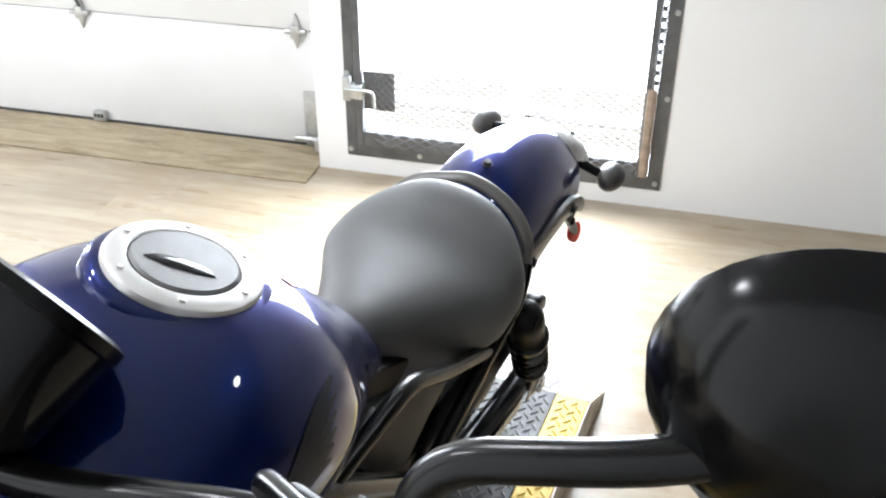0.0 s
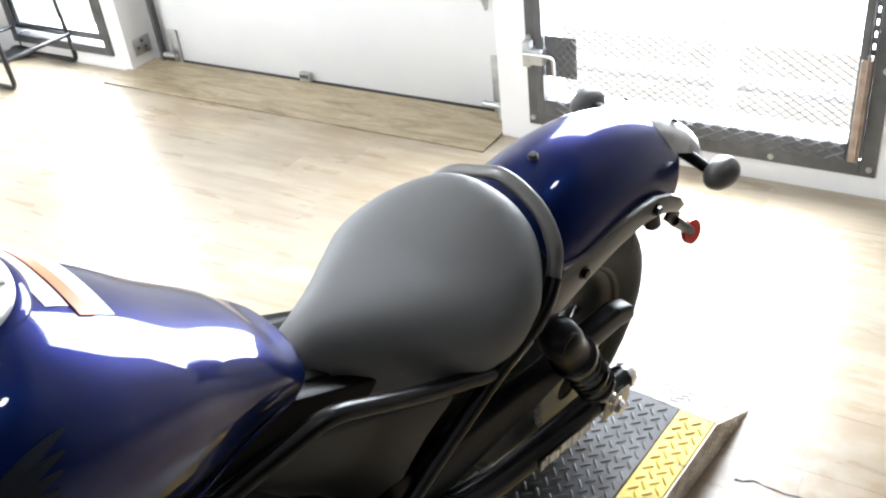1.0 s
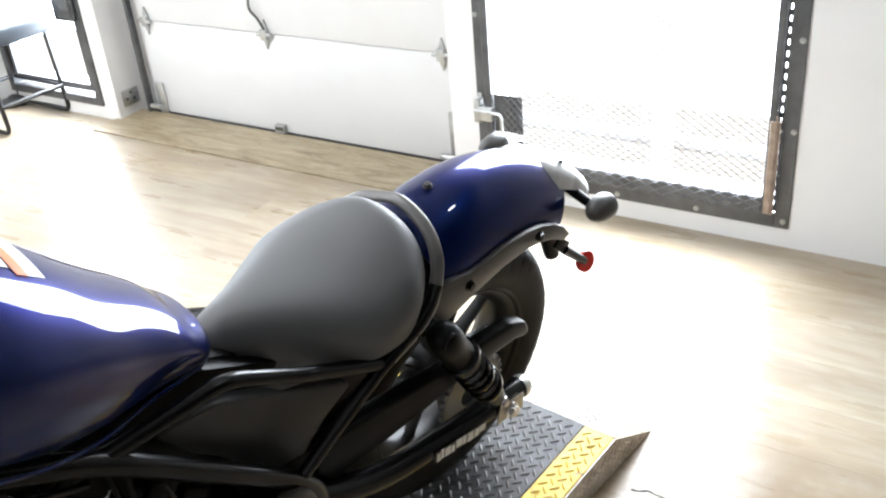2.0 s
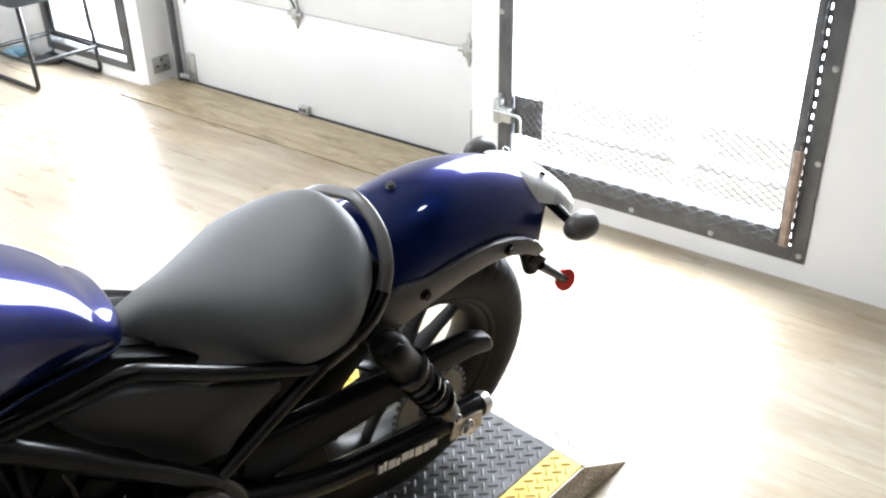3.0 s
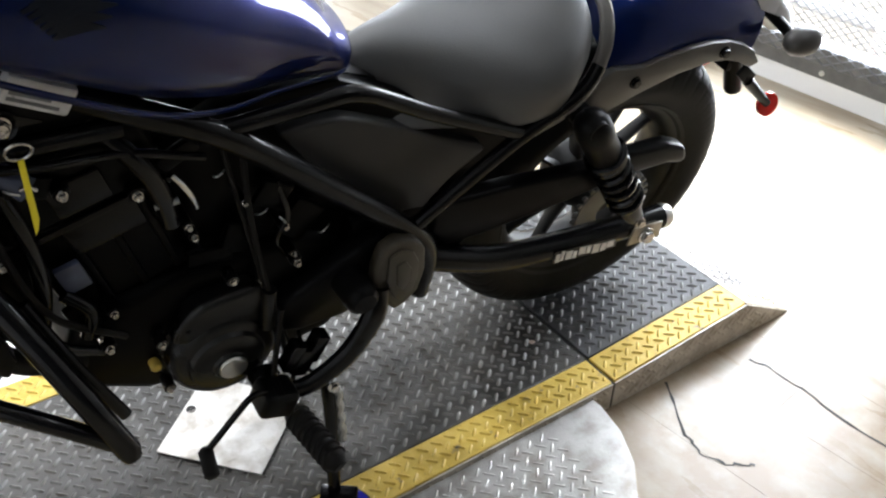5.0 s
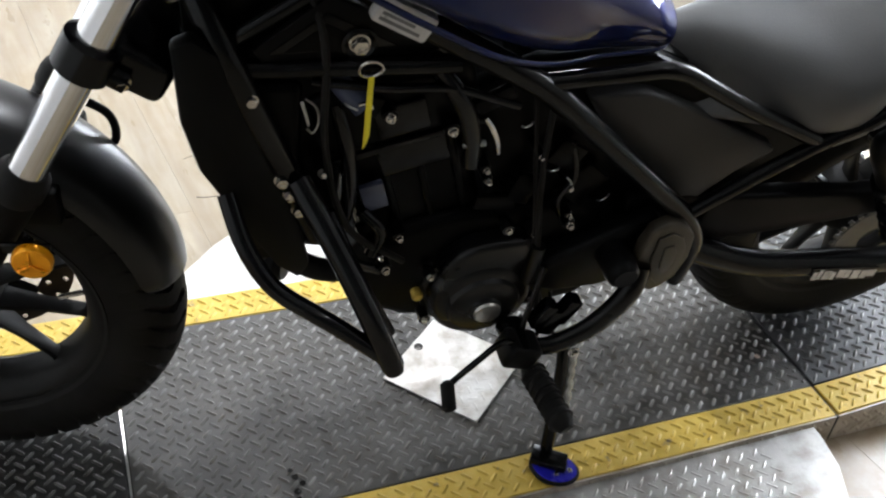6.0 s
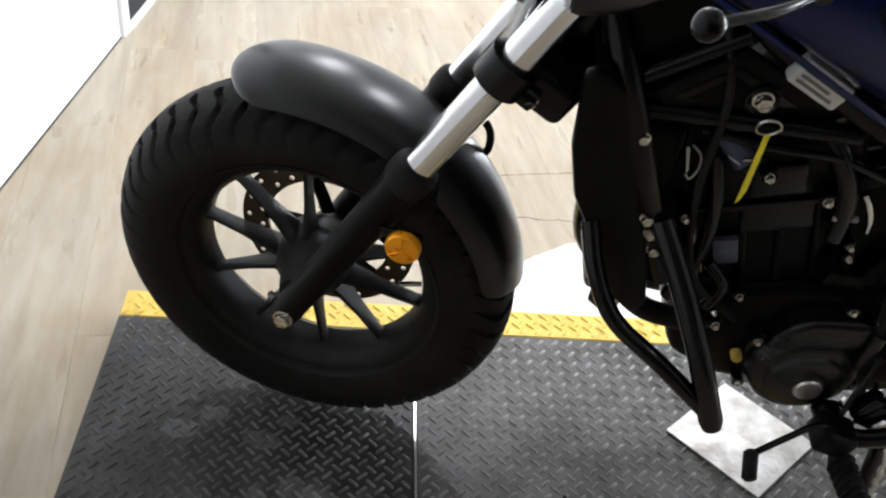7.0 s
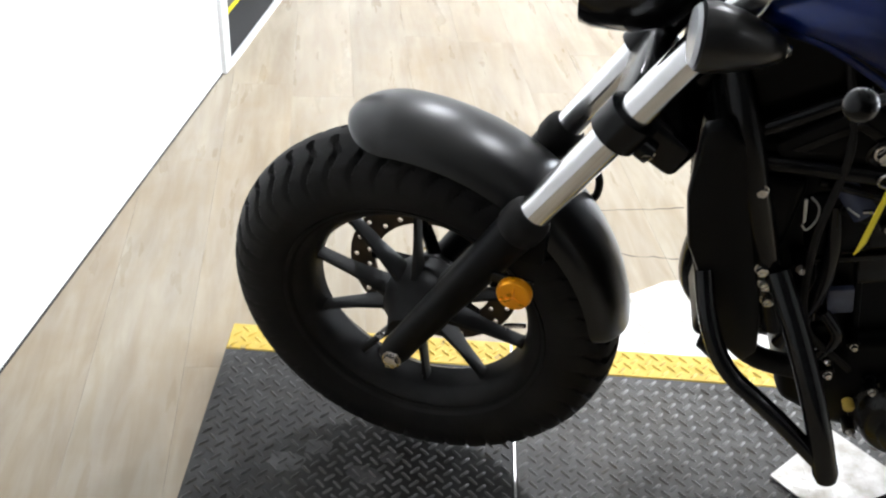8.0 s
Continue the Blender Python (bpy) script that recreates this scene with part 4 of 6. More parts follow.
# --- front fork, turned to the right
for side in (-1, 1):
    y = 0.106 * side
    base = HUB_F + Vector((0, y, 0))

    def up(t, back=0.0, out=0.0, base=base, side=side):
        return base + fork_up * t + fork_back * back + Vector((0, out * side, 0))

    leg = part("fork_leg", sweep([up(-0.018), up(-0.010), up(0.010), up(0.035), up(0.12), up(0.24), up(0.305), up(0.315)], [0.012, 0.019, 0.0225, 0.022, 0.0235, 0.0255, 0.0275, 0.027], 24), "matte_black", bike, "matte black fork lower leg", m=STEER_M)
    part("dust_seal", sweep([up(0.312), up(0.318), up(0.336), up(0.345), up(0.352)], [0.028, 0.0305, 0.0305, 0.0285, 0.0225], 24), "rubber", leg, m=STEER_M)
    part("stanchion", rod(up(0.345), up(0.76), 0.0212, 28), "chrome", leg, "polished steel fork tube", m=STEER_M)
    part("axle_nut", bolt_head(up(0.010, 0.0, 0.0215), (0, side, 0), 0.0115, 0.010), "bolt", leg, "zinc plated axle end", m=STEER_M)
    part("pinch_bolt", bolt_head(up(0.012, -0.027, 0.0), -fork_back, 0.006, 0.008), "bolt", leg, m=STEER_M)
    part("fender_stay", box((-0.02, -0.012, -0.025), (0.02, 0.012, 0.025), 0.005), "matte_black", leg, m=STEER_M @ Matrix.Translation(up(0.285, 0.035, -0.03)))
    part("clamp_collar", sweep([up(0.498), up(0.501), up(0.538), up(0.541)], [0.0225, 0.031, 0.031, 0.0225], 24), "satin_black", leg, "black lower fork clamp", m=STEER_M)
    part("clamp_bolt", bolt_head(up(0.511, 0.040, 0.004), (0.2, side, -0.5), 0.0075, 0.008), "bolt", leg, m=STEER_M)
    part("clamp_ear", rod(up(0.511, 0.022, 0.0), up(0.511, 0.045, 0.0), 0.014, 12), "satin_black", leg, m=STEER_M)
    # turn signal beside the fork, a cone that points to the rear
    cone = [(x, 0.135 * side, z) for x, z in ((-0.4335, 0.930), (-0.430, 0.930), (-0.420, 0.9297), (-0.395, 0.928), (-0.368, 0.9255), (-0.352, 0.9235), (-0.346, 0.923))]
    sig = part("front_signal", sweep(cone, [0.022, 0.033, 0.0345, 0.030, 0.0205, 0.0125, 0.004], 28), "guard_black", bike, "black cone shaped front turn signal")
    part("signal_lens", sweep([(-0.4385, 0.135 * side, 0.930), (-0.437, 0.135 * side, 0.930), (-0.433, 0.135 * side, 0.930)], [0.014, 0.027, 0.031], 28), "lens", sig, "clear lens")
    part("signal_tip", bolt_head((-0.347, 0.135 * side, 0.923), (1, 0, 0), 0.006, 0.005), "bolt", sig)
    part("signal_stay", rod((-0.41, 0.135 * side, 0.925), (-0.40, 0.09 * side, 0.90), 0.009, 12), "satin_black", sig)
yoke = part("lower_yoke", box((-0.045, -0.105, -0.026), (0.055, 0.105, 0.026), 0.012, 3), "satin_black", bike, "black lower triple clamp", m=STEER_M @ Matrix.Translation(HUB_F + fork_up * 0.521 + fork_back * 0.03) @ Matrix.Rotation(RAKE, 4, "Y"))
part("upper_yoke", box((-0.04, -0.125, -0.018), (0.06, 0.125, 0.018), 0.010, 3), "satin_black", bike, m=STEER_M @ Matrix.Translation(HUB_F + fork_up * 0.765 + fork_back * 0.03) @ Matrix.Rotation(RAKE, 4, "Y"))
part("steering_stem", rod(HUB_F + fork_up * 0.53 + fork_back * 0.05, HUB_F + fork_up * 0.74 + fork_back * 0.05, 0.026, 20), "satin_black", yoke, m=STEER_M)
# brake caliper and hose on the right leg
HOSE = ((-0.475, 0.05, 0.589), (-0.4686, 0.05, 0.572), (-0.468, 0.05, 0.554), (-0.4724, 0.05, 0.541))
cal_m = STEER_M @ Matrix.Translation(HUB_F + Vector((0, 0.085, 0))) @ Matrix.Rotation(RAKE, 4, "Y")
part("brake_caliper", box((0.045, -0.03, 0.06), (0.115, 0.03, 0.165), 0.014, 3), "satin_black", bike, "black front brake caliper", m=cal_m)
part("brake_hose", sweep(spline([(-0.515, 0.05, 0.620), (-0.490, 0.05, 0.604), HOSE[0], HOSE[1], HOSE[2], HOSE[3], (-0.495, 0.05, 0.520)]), 0.0055, 10), "rubber", bike, "black rubber brake hose")
# reflector on the left leg
ref = part("amber_reflector", turned([(0.0003, -0.008), (0.015, -0.0085), (0.021, -0.007), (0.023, -0.003), (0.023, 0.004), (0.0003, 0.004)], 32, m=STEER_M @ Matrix.Translation(HUB_F + fork_up * 0.255 + fork_back * 0.048 + Vector((0, -0.138, 0)))), "orange", bike, "round amber reflector")
for k in range(3):
    a_ = k * math.tau / 3 + 0.5
    part("facet_ridge", box((0.001, -0.0105, -0.0012), (0.019, -0.0078, 0.0012), 0.0006, 1), "orange", ref, m=STEER_M @ Matrix.Translation(HUB_F + fork_up * 0.255 + fork_back * 0.048 + Vector((0, -0.138, 0))) @ Matrix.Rotation(a_, 4, "Y"))
part("reflector_stay", box((-0.02, 0.004, -0.008), (0.035, 0.009, 0.008), 0.002), "satin_black", ref, m=STEER_M @ Matrix.Translation(HUB_F + fork_up * 0.26 + fork_back * 0.03 + Vector((0, -0.138, 0))))

# front mudguard
def guard(hub, r0, a_from, a_to, half, skirt, thick, steps, rise=lambda q: 0.0, narrow=lambda q: 1.0):
    """A curved mudguard: a rounded channel swept round a wheel's centre, from one angle to the other (0: the tail, 90: up)."""
    loops = []
    for i in range(steps + 1):
        q = i / steps
        a_ = radians(a_from + (a_to - a_from) * q)
        w, r = half * narrow(q), r0 + rise(q)
        inner, outer = [], []
        for k in range(15):
            t = -1 + 2 * k / 14
            th = t * math.pi / 2 * 1.0
            yy = w * math.sin(th) if abs(t) < 0.8 else w * math.sin(th)
            drop = skirt * narrow(q) * (1 - math.cos(th) ** 0.8) if abs(t) < 1 else skirt * narrow(q)
            outer.append((yy, r - drop))
            inner.append((yy * (1 - thick / w), r - drop - thick * (1 - abs(t)) - 0.0005))
        ring = outer + inner[::-1]
        loops.append([Vector((hub.x + rr * math.cos(a_), yy, hub.z + rr * math.sin(a_))) for yy, rr in ring])
    return rings(loops)


def end_round(q):
    """Full width but for rounded ends."""
    front_d, back_d = min(1.0, (1 - q) / 0.13), min(1.0, q / 0.07)
    return max(0.12, math.sqrt(max(0.0, 1 - (1 - front_d) ** 2))) * (0.55 + 0.45 * math.sqrt(1 - (1 - back_d) ** 2))


part("front_mudguard", guard(HUB_F, 0.322, 14, 109, 0.072, 0.042, 0.004, 72, lambda q: 0.036 * q * q + 0.01 * math.sin(q * math.pi) - 0.022 * (1 - end_round(q)) * (q > 0.5), end_round), "guard_black", bike, "satin black front mudguard", m=STEER_M)


# headlight, gauge, bars and mirrors, turned with the fork
HEAD = HUB_F + fork_up * 0.628 - fork_back * 0.112
hl = part("headlight", turned([(0.003, 0.10), (0.04, 0.095), (0.07, 0.07), (0.085, 0.03), (0.088, -0.015), (0.085, -0.03), (0.078, -0.03), (0.076, -0.02)], 40, m=STEER_M @ Matrix.Translation(HEAD) @ pose(0, 0, 0, 0, 0, -90)), "gloss_black", bike, "round black headlight")
part("headlight_lens", turned([(0.077, -0.02), (0.06, -0.035), (0.03, -0.043), (0.0005, -0.045)], 40, m=STEER_M @ Matrix.Translation(HEAD) @ pose(0, 0, 0, 0, 0, -90)), "lens", hl, "clear domed lens")
BAR = HUB_F + fork_up * 0.80 + fork_back * 0.045
bar_pts = [BAR + Vector(p) for p in ((0.12, -0.40, 0.045), (0.05, -0.27, 0.075), (0.0, -0.10, 0.02), (0.0, 0.0, 0.0), (0.0, 0.10, 0.02), (0.05, 0.27, 0.075), (0.12, 0.40, 0.045))]
bar = part("handlebar", bent(bar_pts, 0.0125, 14, round_by=0.06), "satin_black", bike, "black handlebar", m=STEER_M)
for side in (-1, 1):
    g_in, g_out = BAR + Vector((0.065, 0.29 * side, 0.071)), BAR + Vector((0.118, 0.395 * side, 0.046))
    part("grip", sweep([g_in, g_in.lerp(g_out, 0.05), g_in.lerp(g_out, 0.5), g_in.lerp(g_out, 0.96), g_out], [0.018, 0.0175, 0.0165, 0.018, 0.012], 18), "rubber", bar, "black rubber grip", m=STEER_M)
    part("switch_box", box((-0.02, -0.022, -0.02), (0.02, 0.022, 0.022), 0.008, 3), "matte_black", bar, m=STEER_M @ Matrix.Translation(BAR + Vector((0.055, 0.265 * side, 0.050))))
    part("lever", sweep(spline([BAR + Vector((0.03, 0.26 * side, 0.085)), BAR + Vector((0.005, 0.30 * side, 0.08)), BAR + Vector((0.045, 0.41 * side, 0.052))]), 0.007, 10), "satin_black", bar, "black lever", m=STEER_M)
    part("bar_clamp", box((-0.022, -0.015, -0.05), (0.022, 0.015, 0.016), 0.008, 3), "alu", bar, "alloy handlebar clamp", m=STEER_M @ Matrix.Translation(BAR + Vector((0, 0.05 * side, 0.0))))
inv = STEER_M.inverted()
tip = Vector((-0.397, -0.461, 1.101))
ball = bmesh.new()
bmesh.ops.create_uvsphere(ball, u_segments=20, v_segments=12, radius=0.0105, matrix=Matrix.Translation(tip))
part("lever_ball", sweep(spline([Vector((-0.315, -0.395, 1.090)), Vector((-0.350, -0.432, 1.098)), tip]), 0.0038, 12, joined(None, ball)), "satin_black", bar, "black lever end")
MIRROR = ((-0.319, -0.452, 1.317), (-0.343, -0.343, 1.254), (-0.340, -0.413, 1.295))
mir_c, stem_a, stem_b = inv @ Vector(MIRROR[0]), inv @ Vector(MIRROR[1]), inv @ Vector(MIRROR[2])
for side in (-1, 1):
    flip = Matrix.Diagonal((1, -1 if side > 0 else 1, 1, 1))
    root = Vector((BAR.x + 0.05, -0.25, BAR.z + 0.085))
    stem = part("mirror_stem", bent([root, root + Vector((-0.005, -0.005, 0.01)), stem_a + Vector((-0.006, 0.006, -0.07)), stem_a, stem_b, mir_c], 0.0075, 12, round_by=0.025), "satin_black", bike, "black mirror stem", m=STEER_M @ flip)
    face = (Vector((1.0, 0.25, 0.25))).normalized().to_track_quat("Y", "Z").to_matrix().to_4x4()
    shell = part("mirror", turned([(0.0005, -0.030), (0.027, -0.027), (0.045, -0.018), (0.056, -0.004), (0.0585, 0.005), (0.057, 0.007), (0.055, 0.004)], 40, m=STEER_M @ flip @ Matrix.Translation(mir_c) @ face), "mirror_black", bike, "round black mirror")
    part("mirror_glass", turned([(0.055, 0.0035), (0.0005, 0.0035)], 40, m=STEER_M @ flip @ Matrix.Translation(mir_c) @ face), "chrome", shell, "mirror glass")
gm = STEER_M @ Matrix.Translation(BAR + Vector((0.049, -0.047, 0.087))) @ pose(0, 0, 0, 0, 58, 0)
gauge = part("gauge", turned([(0.0005, -0.085), (0.03, -0.083), (0.052, -0.06), (0.057, 0.0), (0.057, 0.012), (0.052, 0.014), (0.050, 0.010)], 40, m=gm @ pose(0, 0, 0, 90)), "gloss_black", bike, "round black instrument")
part("gauge_rim", turned([(0.0575, 0.004), (0.060, 0.006), (0.060, 0.014), (0.0525, 0.0165), (0.0515, 0.013)], 40, m=gm @ pose(0, 0, 0, 90)), "satin_black", gauge, "black rim")
part("gauge_glass", turned([(0.051, 0.012), (0.0005, 0.013)], 40, m=gm @ pose(0, 0, 0, 90)), "gloss_black", gauge)

# --- tank
def tank_ring(x, w, top, bot, n_top=2.1, low=0.40):
    """One cross-section of the tank: a round crown over flanks that tuck in."""
    zm = bot + (top - bot) * low
    pts = []
    for k in range(56):
        a_ = k * math.tau / 56
        cy, sz = math.cos(a_), math.sin(a_)
        n = n_top if sz >= 0 else 3.8
        y = w * math.copysign(abs(cy) ** (2 / n), cy)
        z = zm + ((top - zm) if sz >= 0 else (bot - zm)) * abs(sz) ** (2 / n)
        if sz < 0:
            y *= 1 - 0.12 * abs(sz) ** 2
        pts.append((x, y, z))
    return pts


def between(keys, steps):
    """Smooth rows between key rows of numbers."""
    rows = []
    ks = [keys[0], *keys, keys[-1]]
    for a0, b0, c0, d0 in zip(ks, ks[1:], ks[2:], ks[3:]):
        for k in range(steps):
            t = k / steps
            rows.append([0.5 * (2 * q + (r - p) * t + (2 * p - 5 * q + 4 * r - s) * t * t + (3 * q - p - 3 * r + s) * t**3) for p, q, r, s in zip(a0, b0, c0, d0)])
    return [*rows, list(keys[-1])]


tank_keys = [(-0.375, 0.045, 0.942, 0.925), (-0.362, 0.081, 0.968, 0.925), (-0.31, 0.122, 0.995, 0.930), (-0.24, 0.148, 1.030, 0.900), (-0.15, 0.162, 1.042, 0.850), (-0.06, 0.157, 1.025, 0.797), (0.02, 0.134, 0.968, 0.764),
             (0.09, 0.108, 0.898, 0.753), (0.15, 0.092, 0.842, 0.745), (0.175, 0.085, 0.812, 0.742), (0.192, 0.074, 0.796, 0.742), (0.202, 0.056, 0.787, 0.746), (0.206, 0.032, 0.779, 0.752)]
# the tank sits a little over to the left
TANK_M = Matrix(((1, 0, 0, 0), (0, 1, -0.127, 0.089), (0, 0, 1, 0), (0, 0, 0, 1)))
tank_rows = between(tank_keys, 6)
tank = part("fuel_tank", rings([tank_ring(*row) for row in tank_rows]), "blue", bike, "metallic blue teardrop fuel tank", m=TANK_M)


def tank_at(x, turn, out=0.0):
    """A point on the tank's crown: turn runs from 0 at the left flank over 90 at the ridge to 180."""
    low_row = max((r for r in tank_rows if r[0] <= x), key=lambda r: r[0])
    high_row = min((r for r in tank_rows if r[0] > x), key=lambda r: r[0])
    f = (x - low_row[0]) / (high_row[0] - low_row[0])
    w, top, bot = (p + (q - p) * f for p, q in zip(low_row[1:], high_row[1:]))
    zm = bot + (top - bot) * 0.40
    c, sn = math.cos(radians(turn)), math.sin(radians(turn))
    return Vector((x, -(w + out) * math.copysign(abs(c) ** (2 / 2.1), c), zm + (top - zm + out) * abs(sn) ** (2 / 2.1)))


def tank_patch(name, x0, x1, turn0, turn1, mat, label, out=0.0008):
    """A thin film that follows the tank's crown."""
    loops = []
    for i in range(9):
        x = x0 + (x1 - x0) * i / 8
        over = [tank_at(x, turn0 + (turn1 - turn0) * k / 16, out) for k in range(17)]
        under = [tank_at(x, turn0 + (turn1 - turn0) * k / 16, -0.002) for k in range(17)]
        loops.append(over + under[::-1])
    return part(name, rings(loops), mat, tank, label, m=TANK_M)


# thin films on the crown behind the cap: white, with an orange band
tank_patch("fuel_label", -0.028, -0.011, 76, 118, "film_white", "white film on the tank's crown")
tank_patch("fuel_label", -0.0075, 0.020, 72, 118, "film_white", "white film on the tank's crown with an orange band")
tank_patch("label_band", -0.0085, 0.0030, 71.5, 118.5, "film_orange", "orange band over the white film", 0.0018)
cap_m = Matrix.Translation((-0.094, -0.041, 1.032)) @ pose(0, 0, 0, 7, 12, 0) @ pose(0, 0, 0, 90)
cap = part("filler_cap", turned([(0.0605, -0.022), (0.0605, 0.004), (0.0595, 0.007), (0.057, 0.0085), (0.044, 0.0095), (0.0425, 0.0085), (0.042, 0.002)], 64, m=cap_m), "cap_ring", tank, "bright alloy filler cap ring")
part("cap_lid", turned([(0.0418, 0.002), (0.0412, 0.0085), (0.039, 0.0105), (0.0005, 0.0112)], 48, m=cap_m), "cap_lid", tank, "satin grey cap lid")
part("cap_base", turned([(0.074, -0.018), (0.071, -0.004), (0.066, 0.001), (0.058, 0.002)], 64, m=cap_m), "blue", tank, "raised blue rim round the cap")
part("key_slot", slab([(-0.004, -0.030), (0.003, -0.022), (0.006, -0.004), (0.002, 0.016), (-0.006, 0.024), (-0.009, 0.010), (-0.009, -0.012)], 0.0106, 0.0117, 0.0004), "gloss_black", tank, m=cap_m @ pose(-0.006, 0, 0.004, 0, 28, 0))
for k in range(6):
    a_ = k * math.tau / 6 + 0.4
    part("cap_screw", bolt_head(cap_m @ Vector((0.0515 * math.cos(a_), 0.0088, 0.0515 * math.sin(a_))), cap_m.to_3x3() @ Vector((0, 1, 0)), 0.0026, 0.0016), "cap_ring", tank)
for side in (-1, 1):
    lip = [(row[0], side * row[1] * 0.90, row[3] + 0.004) for row in tank_rows[5:-6]]
    part("tank_seam", sweep(lip, 0.0048, 8, squash=0.6), "blue", tank, "folded seam along the tank's bottom edge", m=TANK_M)
    # plain wing shaped badge: fanned bars

    def skin(x, q, out, side=side):
        """A point on the tank's flank: q rises from its widest line to its top."""
        p = tank_at(x, math.degrees(math.asin(min(1.0, max(0.0, q) ** 1.05))), out)
        return (p.x, -side * p.y if side > 0 else p.y, p.z)

    for k in range(6):
        feather = []
        for i in range(9):
            t = i / 8
            x, q = -0.170 + 0.004 * k + (0.100 - 0.011 * k) * t, 0.26 - 0.04 * k + (0.36 - 0.045 * k) * t + 0.05 * math.sin(t * math.pi)
            wide = 0.0046 * math.sin(0.3 + t * 2.7)
            feather.append([skin(x - wide * 0.5, q + wide * 8, 0.0012), skin(x + wide * 0.5, q - wide * 8, 0.0012), skin(x + wide * 0.5, q - wide * 8, -0.004), skin(x - wide * 0.5, q + wide * 8, -0.004)])
        part("wing_badge", rings(feather), "badge", tank, "dark grey wing shaped badge", m=TANK_M)

# --- seat: rounded pad with deep sides
def seat_ring(x, w, top, bot, flare):
    """One cross-section: a round pad over a skirt that spreads to the frame."""
    zm = bot + (top - bot) * 0.50
    pts = []
    for k in range(48):
        a_ = k * math.tau / 48
        cy, sz = math.cos(a_), math.sin(a_)
        if sz >= 0:
            y, z = w * math.copysign(abs(cy) ** (2 / 2.2), cy), zm + (top - zm) * abs(sz) ** (2 / 2.2)
        else:
            d = abs(sz) ** 0.7
            y = (w + (flare - w) * d) * math.copysign(abs(cy) ** (2 / 6.0), cy)
            z = zm - (zm - bot) * abs(sz) ** (2 / 6.0)
        pts.append((x, y - 0.010, z))
    return pts


seat_keys = [(0.190, 0.026, 0.700, 0.645, 0.068), (0.200, 0.033, 0.716, 0.640, 0.078), (0.225, 0.039, 0.731, 0.638, 0.088), (0.26, 0.050, 0.743, 0.636, 0.100), (0.31, 0.075, 0.746, 0.632, 0.110), (0.37, 0.112, 0.747, 0.625, 0.116),
             (0.43, 0.144, 0.752, 0.615, 0.114), (0.49, 0.141, 0.770, 0.612, 0.100), (0.531, 0.114, 0.783, 0.622, 0.080), (0.552, 0.090, 0.780, 0.645, 0.063), (0.564, 0.060, 0.764, 0.67, 0.045)]
seat = part("seat", rings([seat_ring(*row) for row in between(seat_keys, 6)]), "seat", bike, "black vinyl solo seat")
part("air_box", slab([(0.0, 0.50), (0.02, 0.735), (0.18, 0.735), (0.43, 0.635), (0.53, 0.63), (0.50, 0.55), (0.44, 0.48)], -0.056, 0.056, 0.012), "matte_black", bike, "black air box under the seat")
half_hoop = [(0.450, -0.136, 0.622), (0.500, -0.138, 0.645), (0.535, -0.133, 0.669), (0.553, -0.126, 0.697), (0.566, -0.114, 0.728), (0.580, -0.083, 0.753), (0.588, -0.042, 0.767)]
hoop = spline(half_hoop + [(0.591, 0.000, 0.770)] + [(x, -y * 0.88, z - 0.009) for x, y, z in half_hoop[::-1]], 6)
hoop_loops = []
for i, p in enumerate(hoop):
    # a strap, wide along the bike and thin across, tubular where it joins the frame
    d = (hoop[min(i + 1, len(hoop) - 1)] - hoop[max(i - 1, 0)]).normalized()
    fore = Vector((0.86, 0, 0.5)) - d * d.dot(Vector((0.86, 0, 0.5)))
    fore.normalize()
    out = d.cross(fore)
    q = math.sin(math.pi * i / (len(hoop) - 1))
    wide, thin = 0.0105 - 0.0005 * q, 0.0105 - 0.0048 * q
    hoop_loops.append([p + wide * math.copysign(abs(math.cos(k * math.tau / 20)) ** 0.75, math.cos(k * math.tau / 20)) * fore + thin * math.copysign(abs(math.sin(k * math.tau / 20)) ** 0.75, math.sin(k * math.tau / 20)) * out for k in range(20)])
part("seat_hoop", rings(hoop_loops), "hoop_grey", bike, "dark grey strap hoop round the seat's back")

# --- rear mudguard
def rear_guard():
    loops = []
    for i in range(41):
        q = i / 40
        a_ = radians(113 - 50 * q)
        r = 0.463 - 0.018 * q + 0.004 * math.sin(q * math.pi)
        half = 0.104 - 0.012 * q
        skirt = 0.135 - 0.030 * q
        ring = []
        for k in range(21):
            t = -1 + 2 * k / 20
            yy = half * math.sin(t * math.pi / 2)
            drop = skirt * (1 - max(0.0, math.cos(t * math.pi / 2)) ** 0.9)
            ring.append((yy, r - drop))
        ring += [(yy * 0.965, rr - 0.004) for yy, rr in ring[::-1]]
        loops.append([Vector((0.752 + rr * math.cos(a_), yy, 0.307 + rr * math.sin(a_))) for yy, rr in ring])
    return rings(loops)


